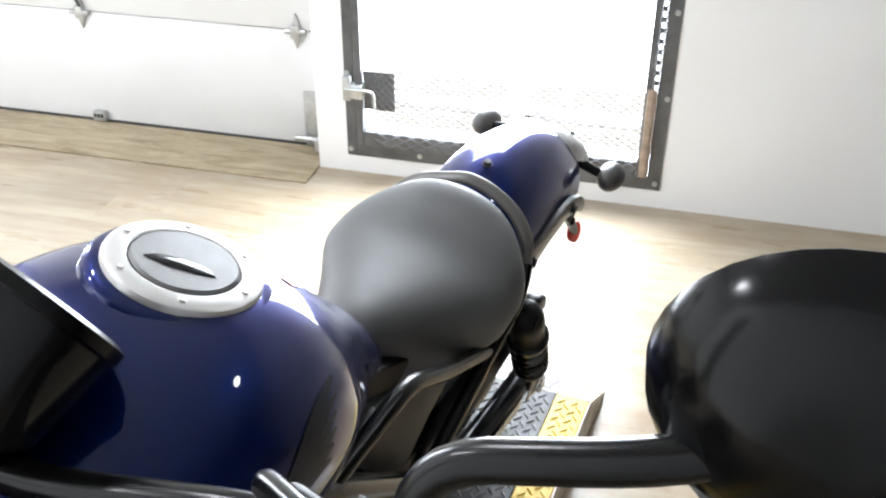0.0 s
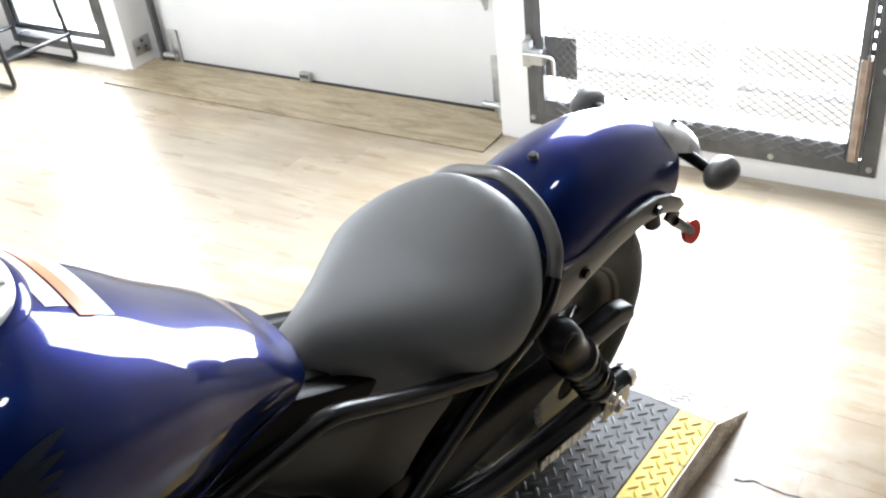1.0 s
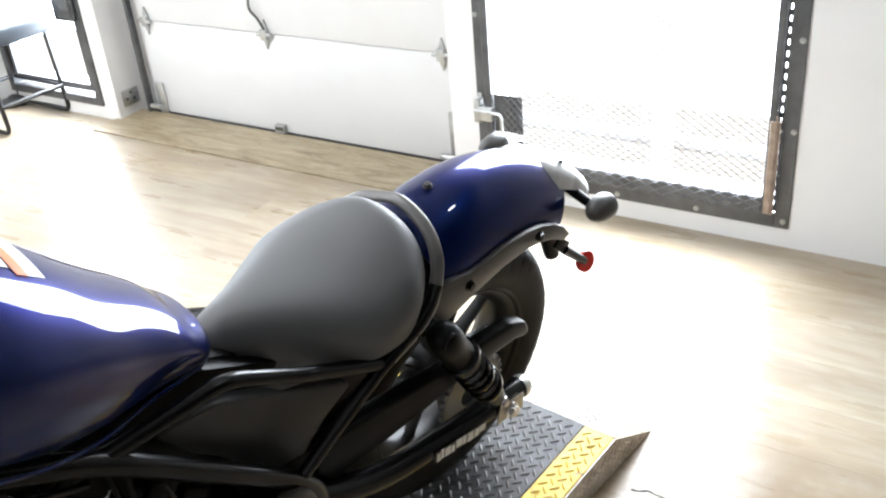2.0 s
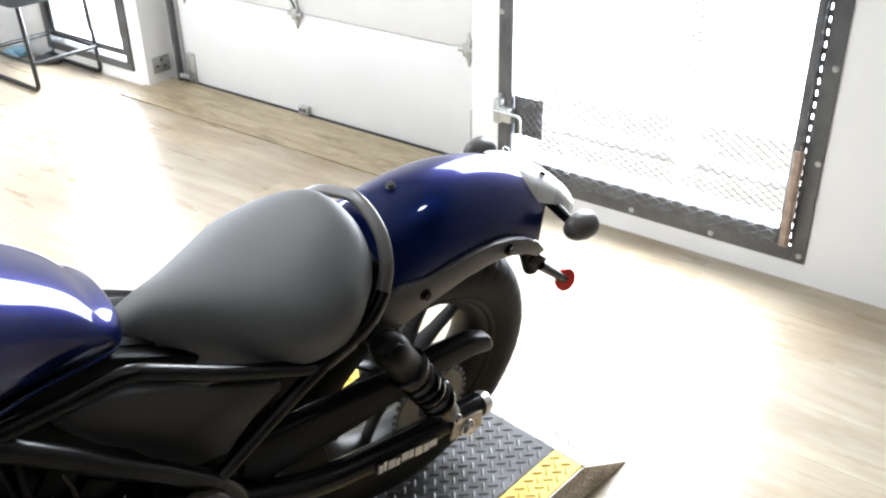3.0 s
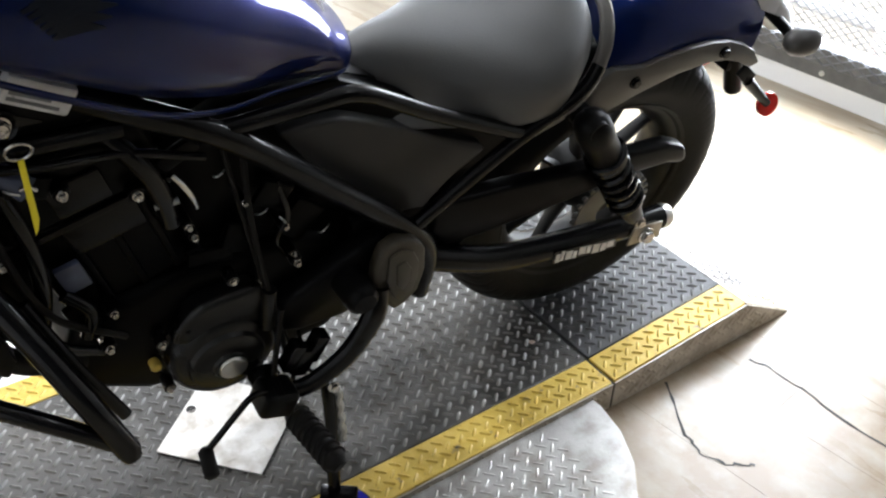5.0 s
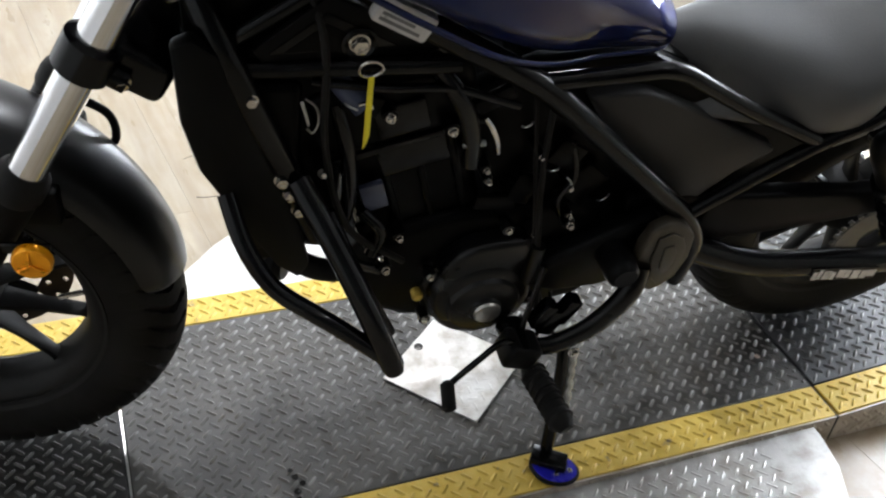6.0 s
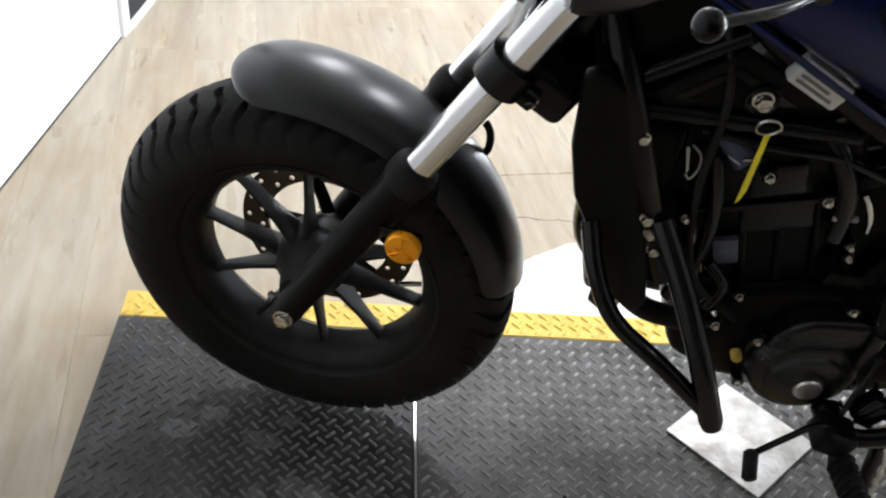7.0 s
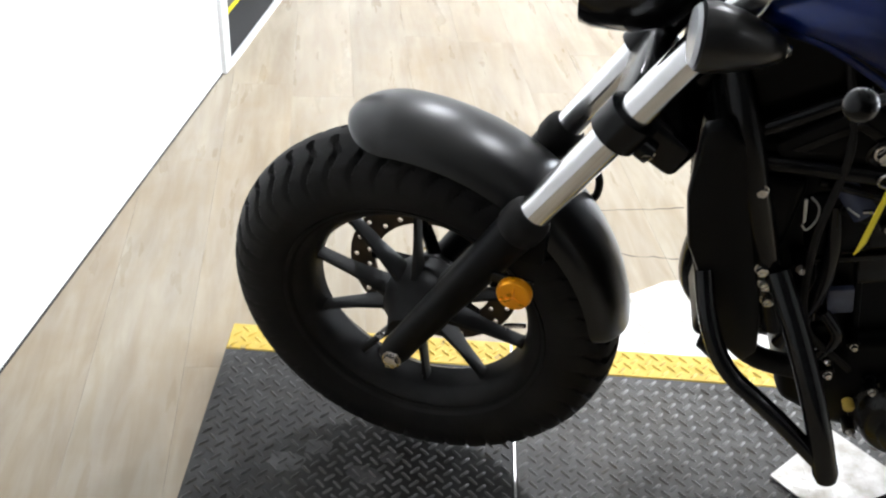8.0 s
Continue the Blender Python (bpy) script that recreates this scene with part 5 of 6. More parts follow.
rg = part("rear_mudguard", rear_guard(), "blue", bike, "metallic blue rear mudguard")
part("mudguard_bolt", bolt_head((0.661, 0, 0.763), (-0.19, 0, 1), 0.0065, 0.006), "grey_plastic", rg, "dark bolt")
part("mudguard_bolt", bolt_head((0.885, 0.055, 0.70), (0.4, 0.3, 1), 0.006, 0.006), "gloss_black", rg)
part("mudguard_bolt", bolt_head((0.885, -0.055, 0.70), (0.4, -0.3, 1), 0.006, 0.006), "gloss_black", rg)
for side in (-1, 1):
    ol = [(0.560, 0.600), (0.575, 0.645), (0.605, 0.664), (0.660, 0.656), (0.715, 0.663), (0.755, 0.667), (0.795, 0.667), (0.835, 0.661), (0.870, 0.648), (0.900, 0.629), (0.922, 0.603), (0.905, 0.596), (0.875, 0.613), (0.840, 0.625), (0.800, 0.630), (0.740, 0.624), (0.670, 0.606), (0.610, 0.585)]
    stay = part("mudguard_rail", slab(ol, 0.097 * side, 0.109 * side, 0.003), "rail_grey", bike, "dark grey mudguard rail")
    for x, z in ((0.652, 0.632), (0.826, 0.645)):
        part("rail_bolt", bolt_head((x, 0.109 * side, z), (0, side, 0), 0.008, 0.008), "gloss_black", stay)
# tail piece, signals, plate holder
tail = part("tail_bracket", rings([[(x, -w * math.copysign(abs(math.cos(a_)) ** 0.8, math.cos(a_)), z - 0.035 + 0.045 * math.sin(a_) ** 0.7) for a_ in [math.pi * k / 16 for k in range(17)]] + [(x, w * 0.5, z - 0.045), (x, -w * 0.5, z - 0.045)] for x, w, z in ((0.893, 0.040, 0.706), (0.905, 0.058, 0.713), (0.925, 0.072, 0.713), (0.965, 0.078, 0.697), (1.005, 0.074, 0.670), (1.034, 0.064, 0.645), (1.042, 0.038, 0.628))]), "tail_grey", bike, "grey tail bracket, paled by a painted window reflection")
for y in (-0.045, 0.045):
    part("bracket_bolt", bolt_head((0.955, y, 0.708), (0.6, 0, 1), 0.0055, 0.005), "gloss_black", tail)
part("tail_stem", box((0.955, -0.03, 0.52), (1.005, 0.03, 0.66), 0.008), "matte_black", tail)
for side in (-1, 1):
    sig_z = 0.015 if side < 0 else 0.03
    sg = part("rear_signal", sweep([(x, 0.128 * side, 0.627 + sig_z) for x in (0.944, 0.950, 0.960, 0.978, 0.994, 1.002, 1.006)], [0.006, 0.014, 0.0205, 0.0248, 0.0245, 0.021, 0.006], 24), "rail_grey", bike, "dark grey bullet turn signal")
    part("signal_stalk", rod((0.975, 0.045 * side, 0.640 + sig_z), (0.968, 0.13 * side, 0.628 + sig_z), 0.011, 12, r2=0.008), "matte_black", sg)
holder = part("plate_holder", sweep([(0.955, -0.02, 0.60), (0.975, -0.02, 0.54), (1.005, -0.02, 0.47)], 0.016, 10), "matte_black", bike, "black plate holder")
for side in (-1, 1):
    part("reflector_arm", sweep([(0.945, 0.085 * side, 0.546), (0.960, 0.084 * side, 0.533), (1.000, 0.082 * side, 0.499), (1.032, 0.080 * side, 0.4715)], [0.0098, 0.0098, 0.0085, 0.0075], 10), "matte_black", holder)
    part("arm_bracket", box((-0.022, -0.0035, -0.012), (0.022, 0.0035, 0.012), 0.002), "matte_black", holder, m=Matrix.Translation((0.935, 0.085 * side, 0.56)) @ pose(0, 0, 0, 0, 40, 0))
    part("red_reflector", turned([(0.0003, -0.006), (0.020, -0.006), (0.022, -0.003), (0.022, 0.004), (0.0003, 0.004)], 28, m=Matrix.Translation((1.036, 0.079 * side, 0.468)) @ Vector((-0.12, 0.95 * side, 0.30)).to_track_quat("Y", "Z").to_matrix().to_4x4()), "red", holder, "round red reflector")

# --- frame tubes
def frame_tubes(side):
    slim = 1.0 if side < 0 else 0.62
    for pts, r, rb in (
            ([(-0.335, -0.035, 0.945), (-0.181, -0.123, 0.852), (0.012, -0.133, 0.742), (0.127, -0.135, 0.636), (0.276, -0.137, 0.498), (0.312, -0.137, 0.440), (0.300, -0.137, 0.36)], 0.0158, 0.05),
            ([(0.015, -0.131, 0.745), (0.095, -0.130, 0.748), (0.178, -0.130, 0.754), (0.290, -0.132, 0.690), (0.432, -0.135, 0.621)], 0.0112, 0.03),
            ([(0.270, -0.137, 0.497), (0.360, -0.138, 0.566), (0.440, -0.139, 0.623), (0.500, -0.138, 0.650), (0.535, -0.134, 0.672), (0.553, -0.127, 0.697)], 0.0108, 0.05),
            ([(-0.388, -0.045, 0.895), (-0.352, -0.112, 0.815), (-0.288, -0.122, 0.650), (-0.240, -0.122, 0.520)], 0.0165, 0.05),
            ([(-0.325, -0.105, 0.765), (-0.09, -0.122, 0.772)], 0.0115, 0.03),
            ([(-0.340, -0.095, 0.793), (-0.235, -0.095, 0.862)], 0.0105, 0.03)):
        if side > 0 and pts[0][2] == 0.745:
            continue
        part("frame_tube", bent([(x, y * slim, z) for x, y, z in mirrored(pts, side)], r, 14, round_by=rb), "satin_black", bike)


both(frame_tubes)
part("wiring_cover", box((-0.375, -0.085, 0.775), (-0.225, 0.085, 0.93), 0.02, 3), "engine", bike, "black cover round the steering head")
part("steering_head", rod((-0.385, 0, 0.80), (-0.300, 0, 0.965), 0.036, 24), "satin_black", bike)
for side in (-1, 1):
    gus = part("frame_gusset", slab([(-0.315, 0.790), (-0.235, 0.855), (-0.105, 0.785), (-0.13, 0.772), (-0.30, 0.768)], 0.098 * side, 0.110 * side, 0.004), "matte_black", bike)
    part("gusset_rim", slab([(-0.300, 0.786), (-0.238, 0.836), (-0.158, 0.790)], 0.106 * side, 0.1125 * side, 0.003), "satin_black", gus)
    part("gusset_well", slab([(-0.283, 0.789), (-0.238, 0.824), (-0.182, 0.791)], 0.1120 * side, 0.1135 * side, 0.0006), "engine", gus)
    if side < 0:
        part("bolt_cup", turned([(0.011, -0.112), (0.019, -0.112), (0.020, -0.116), (0.017, -0.1175), (0.012, -0.114)], 28, m=Matrix.Translation((-0.203, 0, 0.798))), "satin_black", gus)
        part("gusset_bolt", bolt_head((-0.203, -0.112, 0.798), (0, -1, 0), 0.0095, 0.012), "bolt", gus, "zinc plated bolt")
        ring_loop = [(-0.193 + 0.013 * math.cos(k * math.tau / 20), -0.132 - 0.004 * math.sin(k * math.tau / 20), 0.777 + 0.013 * math.sin(k * math.tau / 20)) for k in range(21)]
        part("key_ring", sweep(ring_loop, 0.0018, 8), "bolt", gus, "steel key ring")
        part("key_tag", slab([(-0.196, 0.770), (-0.190, 0.771), (-0.189, 0.690), (-0.192, 0.676), (-0.196, 0.668)], -0.1375, -0.1355, 0.0005), "tag", gus, "yellow plastic key tag")
    pan = part("side_panel", slab([(0.094, 0.688), (0.110, 0.694), (0.178, 0.691), (0.200, 0.682), (0.270, 0.649), (0.306, 0.629), (0.404, 0.578), (0.406, 0.570), (0.356, 0.535), (0.306, 0.481), (0.292, 0.476), (0.215, 0.541), (0.180, 0.590), (0.140, 0.626), (0.118, 0.655)], 0.070 * side, 0.100 * side, 0.006, seg=3), "panel", bike, "matte black side cover")
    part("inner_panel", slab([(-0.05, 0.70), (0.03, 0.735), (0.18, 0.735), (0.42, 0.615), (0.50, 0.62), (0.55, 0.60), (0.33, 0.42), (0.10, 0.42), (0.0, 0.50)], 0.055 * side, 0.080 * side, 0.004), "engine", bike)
    if side < 0:
        lab = part("frame_label", box((-0.034, -0.0195, -0.0165), (0.034, 0.0, 0.0165), 0.005), "sticker", bike, "silver sticker with grey print on the frame tube", m=Matrix.Translation((-0.165, -0.126, 0.845)) @ pose(0, 0, 0, 0, 29.5, 0))
        for k in range(3):
            part("print_bar", box((-0.028, -0.0203, -0.010 + k * 0.007), (0.022 - k * 0.010, -0.0196, -0.0065 + k * 0.007)), "print", lab, m=Matrix.Translation((-0.165, -0.126, 0.845)) @ pose(0, 0, 0, 0, 29.5, 0))

# --- swing arm, chain guard, shocks
for side in (-1, 1):
    arm = part("swing_arm", bent(mirrored([(0.27, -0.105, 0.425), (0.345, -0.115, 0.392), (0.45, -0.122, 0.350), (0.60, -0.124, 0.334), (0.80, -0.124, 0.318)], side), 0.0225, 16, round_by=0.08), "satin_black", bike, "black swing arm")
    part("arm_cap", turned([(0.0003, -0.014), (0.019, -0.013), (0.022, -0.006), (0.022, 0.008)], 20, m=Matrix.Translation((0.806, 0.124 * side, 0.317)) @ pose(0, 0, 0, 0, 0, 90)), "alu", arm, "bright end cap")
    pl = part("adjuster_plate", slab([(0.712, 0.302), (0.718, 0.342), (0.782, 0.337), (0.786, 0.298)], 0.1475 * side, 0.1515 * side, 0.002), "tarnish", arm, "tarnished adjuster plate")
    part("axle_nut", bolt_head((0.746, 0.1525 * side, 0.320), (0, side, 0), 0.013, 0.012), "bolt", arm)
    if side < 0:
        film = part("arm_label", box((0.552, -0.1475, 0.320), (0.684, -0.1460, 0.348), 0.0005, 1), "satin_black", arm, "worn black label film", m=Matrix(((1, 0, 0, 0), (0, 1, 0, 0), (-0.118, 0, 1, 0.0665), (0, 0, 0, 1))))
        bar_rnd = random.Random(4)
        at = 0.556
        while at < 0.676:
            wide = bar_rnd.uniform(0.006, 0.017)
            low, high = bar_rnd.uniform(0.322, 0.328), bar_rnd.uniform(0.337, 0.346)
            part("print_bar", box((at, -0.1483, low), (min(at + wide, 0.681), -0.1474, high)), "sticker", film, "worn silver lettering bar", m=Matrix(((1, 0, 0, 0), (0, 1, 0, 0), (-0.118, 0, 1, 0.0665), (0, 0, 0, 1))))
            at += wide + bar_rnd.uniform(0.001, 0.004)
    sh_top, sh_bot = Vector((0.534, 0.148 * side, 0.633)), Vector((0.708, 0.146 * side, 0.372))
    ax = (sh_bot - sh_top).normalized()
    L = (sh_bot - sh_top).length
    shock = part("shock_absorber", sweep([sh_top + ax * t for t in (0.004, 0.010, 0.020, 0.032, 0.054, 0.060, 0.108, 0.118, 0.122)], [0.010, 0.020, 0.026, 0.0285, 0.029, 0.0270, 0.0270, 0.0265, 0.016], 28), "matte_black", bike, "black rear shock absorber")
    for at in (0.112,):
        part("shock_ring", sweep([sh_top + ax * (at - 0.006), sh_top + ax * (at - 0.004), sh_top + ax * (at + 0.004), sh_top + ax * (at + 0.006)], [0.0305, 0.034, 0.034, 0.0305], 24), "satin_black", shock)
    part("damper_rod", rod(sh_top + ax * 0.11, sh_bot - ax * 0.02, 0.015, 14), "satin_black", shock)
    side_v = ax.cross(Vector((0, 1, 0))).normalized()
    oth = ax.cross(side_v)
    coil = [sh_top + ax * (0.120 + 0.145 * k / 96) + 0.0262 * (math.cos(k * math.tau / 16) * side_v + math.sin(k * math.tau / 16) * oth) for k in range(97)]
    part("spring", sweep(coil, 0.0058, 8), "gloss_black", shock, "black coil spring")
    part("top_mount", turned([(0.0003, -0.022), (0.016, -0.022), (0.018, -0.018), (0.018, 0.03)], 20, m=Matrix.Translation(sh_top + ax * 0.026) @ (Matrix.Identity(4) if side < 0 else pose(0, 0, 0, 0, 0, 180))), "matte_black", shock)
    part("lower_mount", sweep([sh_bot - ax * 0.045, sh_bot - ax * 0.03, sh_bot, sh_bot + ax * 0.015], [0.017, 0.019, 0.016, 0.008], 16), "grey_plastic", shock)
    part("mount_nut", bolt_head(sh_bot + Vector((0, 0.016 * side, 0)), (0, side, 0), 0.008, 0.008), "bolt", shock)
part("chain_guard", slab([(0.325, 0.445), (0.330, 0.500), (0.46, 0.492), (0.60, 0.478), (0.70, 0.482), (0.780, 0.478), (0.822, 0.458), (0.834, 0.432), (0.822, 0.422), (0.79, 0.432), (0.70, 0.432), (0.56, 0.415), (0.42, 0.405), (0.36, 0.405)], -0.112, -0.080, 0.009, seg=3), "matte_black", bike, "matte black chain guard")
part("rear_sprocket", turned([(0.03, -0.092), (0.075, -0.092), (0.078, -0.089), (0.03, -0.086)], 48, m=Matrix.Translation(HUB_R)), "gate_steel", rear, "dark steel sprocket")
for k in range(30):
    a_ = k * math.tau / 30
    part("sprocket_tooth", box((0.076, -0.0915, -0.0045), (0.086, -0.0865, 0.0045), 0.0015, 1), "gate_steel", rear, m=Matrix.Translation(HUB_R) @ Matrix.Rotation(a_, 4, "Y"))
chain = []
for x0, z0, x1, z1 in ((0.30, 0.455, 0.746, 0.405), (0.30, 0.385, 0.746, 0.238)):
    for k in range(26):
        chain.append((x0 + (x1 - x0) * k / 25, z0 + (z1 - z0) * k / 25))
for run in (chain[:26], chain[26:]):
    cb = bmesh.new()
    for i, (x, z) in enumerate(run):
        cb = box((x - 0.0085, -0.096 + 0.002 * (i % 2), z - 0.006), (x + 0.0085, -0.082 - 0.002 * (i % 2), z + 0.006), 0.002, 1, cb)
    stuff(part("chain_run", cb, "gate_steel", bike, "oily drive chain"))

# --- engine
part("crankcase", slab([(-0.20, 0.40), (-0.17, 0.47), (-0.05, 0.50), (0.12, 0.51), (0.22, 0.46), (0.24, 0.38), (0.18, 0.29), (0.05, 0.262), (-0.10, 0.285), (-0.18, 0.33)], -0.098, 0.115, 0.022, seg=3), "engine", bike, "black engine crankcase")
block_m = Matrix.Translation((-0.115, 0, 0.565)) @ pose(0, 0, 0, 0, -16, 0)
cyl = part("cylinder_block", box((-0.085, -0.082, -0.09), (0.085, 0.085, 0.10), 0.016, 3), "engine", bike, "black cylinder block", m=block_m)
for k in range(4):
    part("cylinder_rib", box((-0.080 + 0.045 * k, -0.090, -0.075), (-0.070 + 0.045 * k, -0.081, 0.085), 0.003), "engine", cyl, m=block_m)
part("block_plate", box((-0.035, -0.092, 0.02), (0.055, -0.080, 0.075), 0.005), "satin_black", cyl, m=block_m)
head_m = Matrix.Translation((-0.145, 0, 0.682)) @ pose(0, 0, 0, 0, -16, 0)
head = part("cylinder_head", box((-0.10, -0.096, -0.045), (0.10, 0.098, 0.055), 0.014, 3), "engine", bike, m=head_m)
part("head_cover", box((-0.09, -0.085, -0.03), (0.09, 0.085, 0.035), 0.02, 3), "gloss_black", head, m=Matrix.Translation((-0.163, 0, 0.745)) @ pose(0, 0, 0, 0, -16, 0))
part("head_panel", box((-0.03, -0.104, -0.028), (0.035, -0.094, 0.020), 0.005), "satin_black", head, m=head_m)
part("head_flange", box((-0.102, -0.101, -0.050), (0.102, -0.094, -0.040), 0.003), "satin_black", head, m=head_m)

# alternator cover: a stepped dome under a ribbed shoulder
alt_m = Matrix.Translation((0.002, 0, 0.352))
alt = part("alternator_cover", turned([(0.0003, -0.150), (0.022, -0.150), (0.025, -0.1465), (0.046, -0.146), (0.052, -0.143), (0.055, -0.136), (0.066, -0.134), (0.073, -0.127), (0.078, -0.105), (0.0845, -0.102), (0.086, -0.096), (0.086, -0.08)], 56, m=alt_m), "cover_black", bike, "round black alternator cover")
part("cover_disc", turned([(0.0003, -0.1545), (0.0185, -0.1540), (0.0202, -0.1518), (0.0202, -0.149)], 32, m=Matrix.Translation((0.005, 0, 0.350))), "alu", alt, "bright round badge disc")
part("cover_shoulder", slab([(-0.070, 0.405), (-0.050, 0.445), (-0.022, 0.464), (0.050, 0.470), (0.066, 0.462), (0.072, 0.425), (0.066, 0.388), (0.02, 0.372)], -0.130, -0.09, 0.011, seg=3), "cover_black", alt)
part("shoulder_boss", rod((0.062, -0.134, 0.392), (0.066, -0.132, 0.462), 0.0105, 12), "cover_black", alt)
for x, z in ((-0.026, 0.446), (-0.079, 0.408), (0.0205, 0.487), (0.060, 0.474), (0.082, 0.33), (-0.076, 0.312)):
    part("bolt_boss", rod((x, -0.10, z), (x, -0.122, z), 0.0085, 14), "cover_black", alt)
    part("cover_bolt", bolt_head((x, -0.122, z), (0, -1, 0.1), 0.0042, 0.005), "bolt", alt)
part("sprocket_cover", slab([(0.079, 0.362), (0.070, 0.398), (0.078, 0.414), (0.130, 0.443), (0.198, 0.480), (0.240, 0.488), (0.262, 0.47), (0.258, 0.392), (0.236, 0.366), (0.18, 0.352), (0.11, 0.350)], -0.132, -0.095, 0.012, seg=3), "matte_black", bike, "smooth black sprocket cover")
part("oil_pan", slab([(-0.14, 0.30), (-0.10, 0.262), (0.06, 0.245), (0.14, 0.272), (0.15, 0.30)], -0.075, 0.08, 0.014, seg=3), "engine", bike)
part("filler_plug", turned([(0.0003, -0.113), (0.006, -0.113), (0.008, -0.110), (0.008, -0.09)], 20, m=Matrix.Translation((-0.088, 0, 0.352))), "yellow", bike, "dull yellow dipstick plug")

# bolt heads and bright fittings where they show
for x, y, z, r in ((-0.236, -0.11, 0.617, 0.0048), (-0.178, -0.056, 0.559, 0.0055), (-0.130, -0.11, 0.489, 0.0042), (-0.152, -0.11, 0.4535, 0.0032), (-0.143, -0.11, 0.427, 0.005), (-0.029, -0.11, 0.599, 0.0036), (-0.023, -0.11, 0.579, 0.0036),
                   (0.112, -0.112, 0.4815, 0.0046), (0.108, -0.108, 0.497, 0.0032), (-0.160, -0.108, 0.693, 0.0050), (-0.082, -0.108, 0.666, 0.0052), (0.0955, -0.108, 0.552, 0.0042), (0.042, -0.108, 0.612, 0.003)):
    stud = part("engine_bolt", bolt_head((x, y - 0.006, z), (0.05, -1, 0.15), r, 0.007), "bolt", bike)
    part("stud_seat", rod((x, y + 0.03, z), (x, y - 0.005, z), r * 1.9, 12), "engine", stud)
part("throttle_body", rod((-0.02, -0.02, 0.70), (0.07, -0.02, 0.665), 0.038, 20), "engine", bike)
part("intake_clamp", turned([(0.039, -0.006), (0.042, -0.006), (0.042, 0.006), (0.039, 0.006)], 28, m=Matrix.Translation((0.03, -0.02, 0.68)) @ pose(0, 0, 0, 0, 0, 90)), "bolt", bike)
part("plug_cap", rod((-0.225, -0.085, 0.735), (-0.190, -0.105, 0.705), 0.0125, 14, r2=0.016), "plug_blue", bike, "glossy blue grey plug cap")
part("plug_clip", bent([(-0.199, -0.118, 0.718), (-0.190, -0.120, 0.722), (-0.184, -0.120, 0.714)], 0.0028, 8, round_by=0.004), "chrome", bike)
part("metal_tab", slab([(-0.264, 0.722), (-0.260, 0.724), (-0.252, 0.690), (-0.254, 0.684)], -0.1135, -0.111, 0.001), "galv", bike, "bright metal bracket")
part("spring_clip", sweep(spline([(-0.258, -0.114, 0.728), (-0.246, -0.116, 0.716), (-0.243, -0.116, 0.696), (-0.249, -0.116, 0.680), (-0.256, -0.115, 0.686)], 5), 0.0014, 8), "galv", bike, "bright bent spring clip")
part("breather_pipe", sweep(spline([(-0.040, -0.106, 0.676), (-0.030, -0.110, 0.662), (-0.020, -0.110, 0.640), (-0.014, -0.106, 0.618)], 5), 0.0042, 12), "chrome", bike, "bright bent breather pipe")
# short bright wires added to give glints among the engine's fittings
for hx, hz, reach, turn in ((-0.206, 0.713, 0.009, 20), (0.012, 0.668, 0.007, -40), (0.064, 0.589, 0.008, -30), (0.093, 0.564, 0.006, 50), (0.150, 0.527, 0.009, -50)):
    m_ = Matrix.Translation((hx, -0.116, hz)) @ pose(0, 0, 0, 0, turn, 0)
    part("cable_clip", sweep(spline([(-reach, 0.004, 0), (-reach * 0.4, -0.002, reach * 0.18), (reach * 0.5, -0.002, 0), (reach, 0.003, -reach * 0.5)], 4), 0.0012, 8), "galv", bike, "small bright wire added as a glint", m=m_)
part("cylinder_sensor", box((-0.016, -0.010, -0.022), (0.016, 0.0, 0.022), 0.003), "plug_blue", bike, "blue grey sensor block", m=Matrix.Translation((-0.165, -0.092, 0.552)) @ pose(0, 0, 0, 0, -16, 0))
# added black box: keeps the bright floor from showing through behind the radiator
part("radiator_duct", box((-0.315, -0.085, 0.46), (-0.205, 0.095, 0.755), 0.012), "engine", bike, "black filler box behind the radiator")
part("vent_pipe", rod((-0.064, -0.110, 0.638), (-0.036, -0.112, 0.641), 0.0042, 12), "galv", bike, "bright stub pipe")
for pts, r in (([(-0.105, -0.09, 0.745), (-0.075, -0.105, 0.705), (-0.055, -0.106, 0.655), (-0.045, -0.10, 0.60)], 0.0135), ([(-0.22, -0.09, 0.70), (-0.205, -0.105, 0.64), (-0.20, -0.108, 0.56), (-0.215, -0.10, 0.46)], 0.010), ([(0.045, -0.105, 0.70), (0.047, -0.118, 0.60), (0.060, -0.128, 0.49), (0.076, -0.138, 0.40), (0.085, -0.148, 0.32)], 0.0042),
               ([(0.020, -0.10, 0.71), (0.034, -0.112, 0.62), (0.052, -0.120, 0.52), (0.066, -0.13, 0.42)], 0.0032), ([(-0.25, -0.10, 0.74), (-0.17, -0.112, 0.735), (-0.09, -0.108, 0.725), (0.0, -0.105, 0.69)], 0.0055), ([(0.09, -0.10, 0.62), (0.10, -0.112, 0.57), (0.085, -0.112, 0.53), (0.10, -0.105, 0.49)], 0.0045),
               ([(-0.26, -0.105, 0.60), (-0.225, -0.118, 0.53), (-0.195, -0.118, 0.46), (-0.15, -0.11, 0.42)], 0.0065), ([(-0.18, -0.10, 0.53), (-0.155, -0.112, 0.50), (-0.165, -0.112, 0.46)], 0.009)):
    part("hose", sweep(spline(pts), r, 12), "gloss_black" if r > 0.0044 else "rubber", bike)
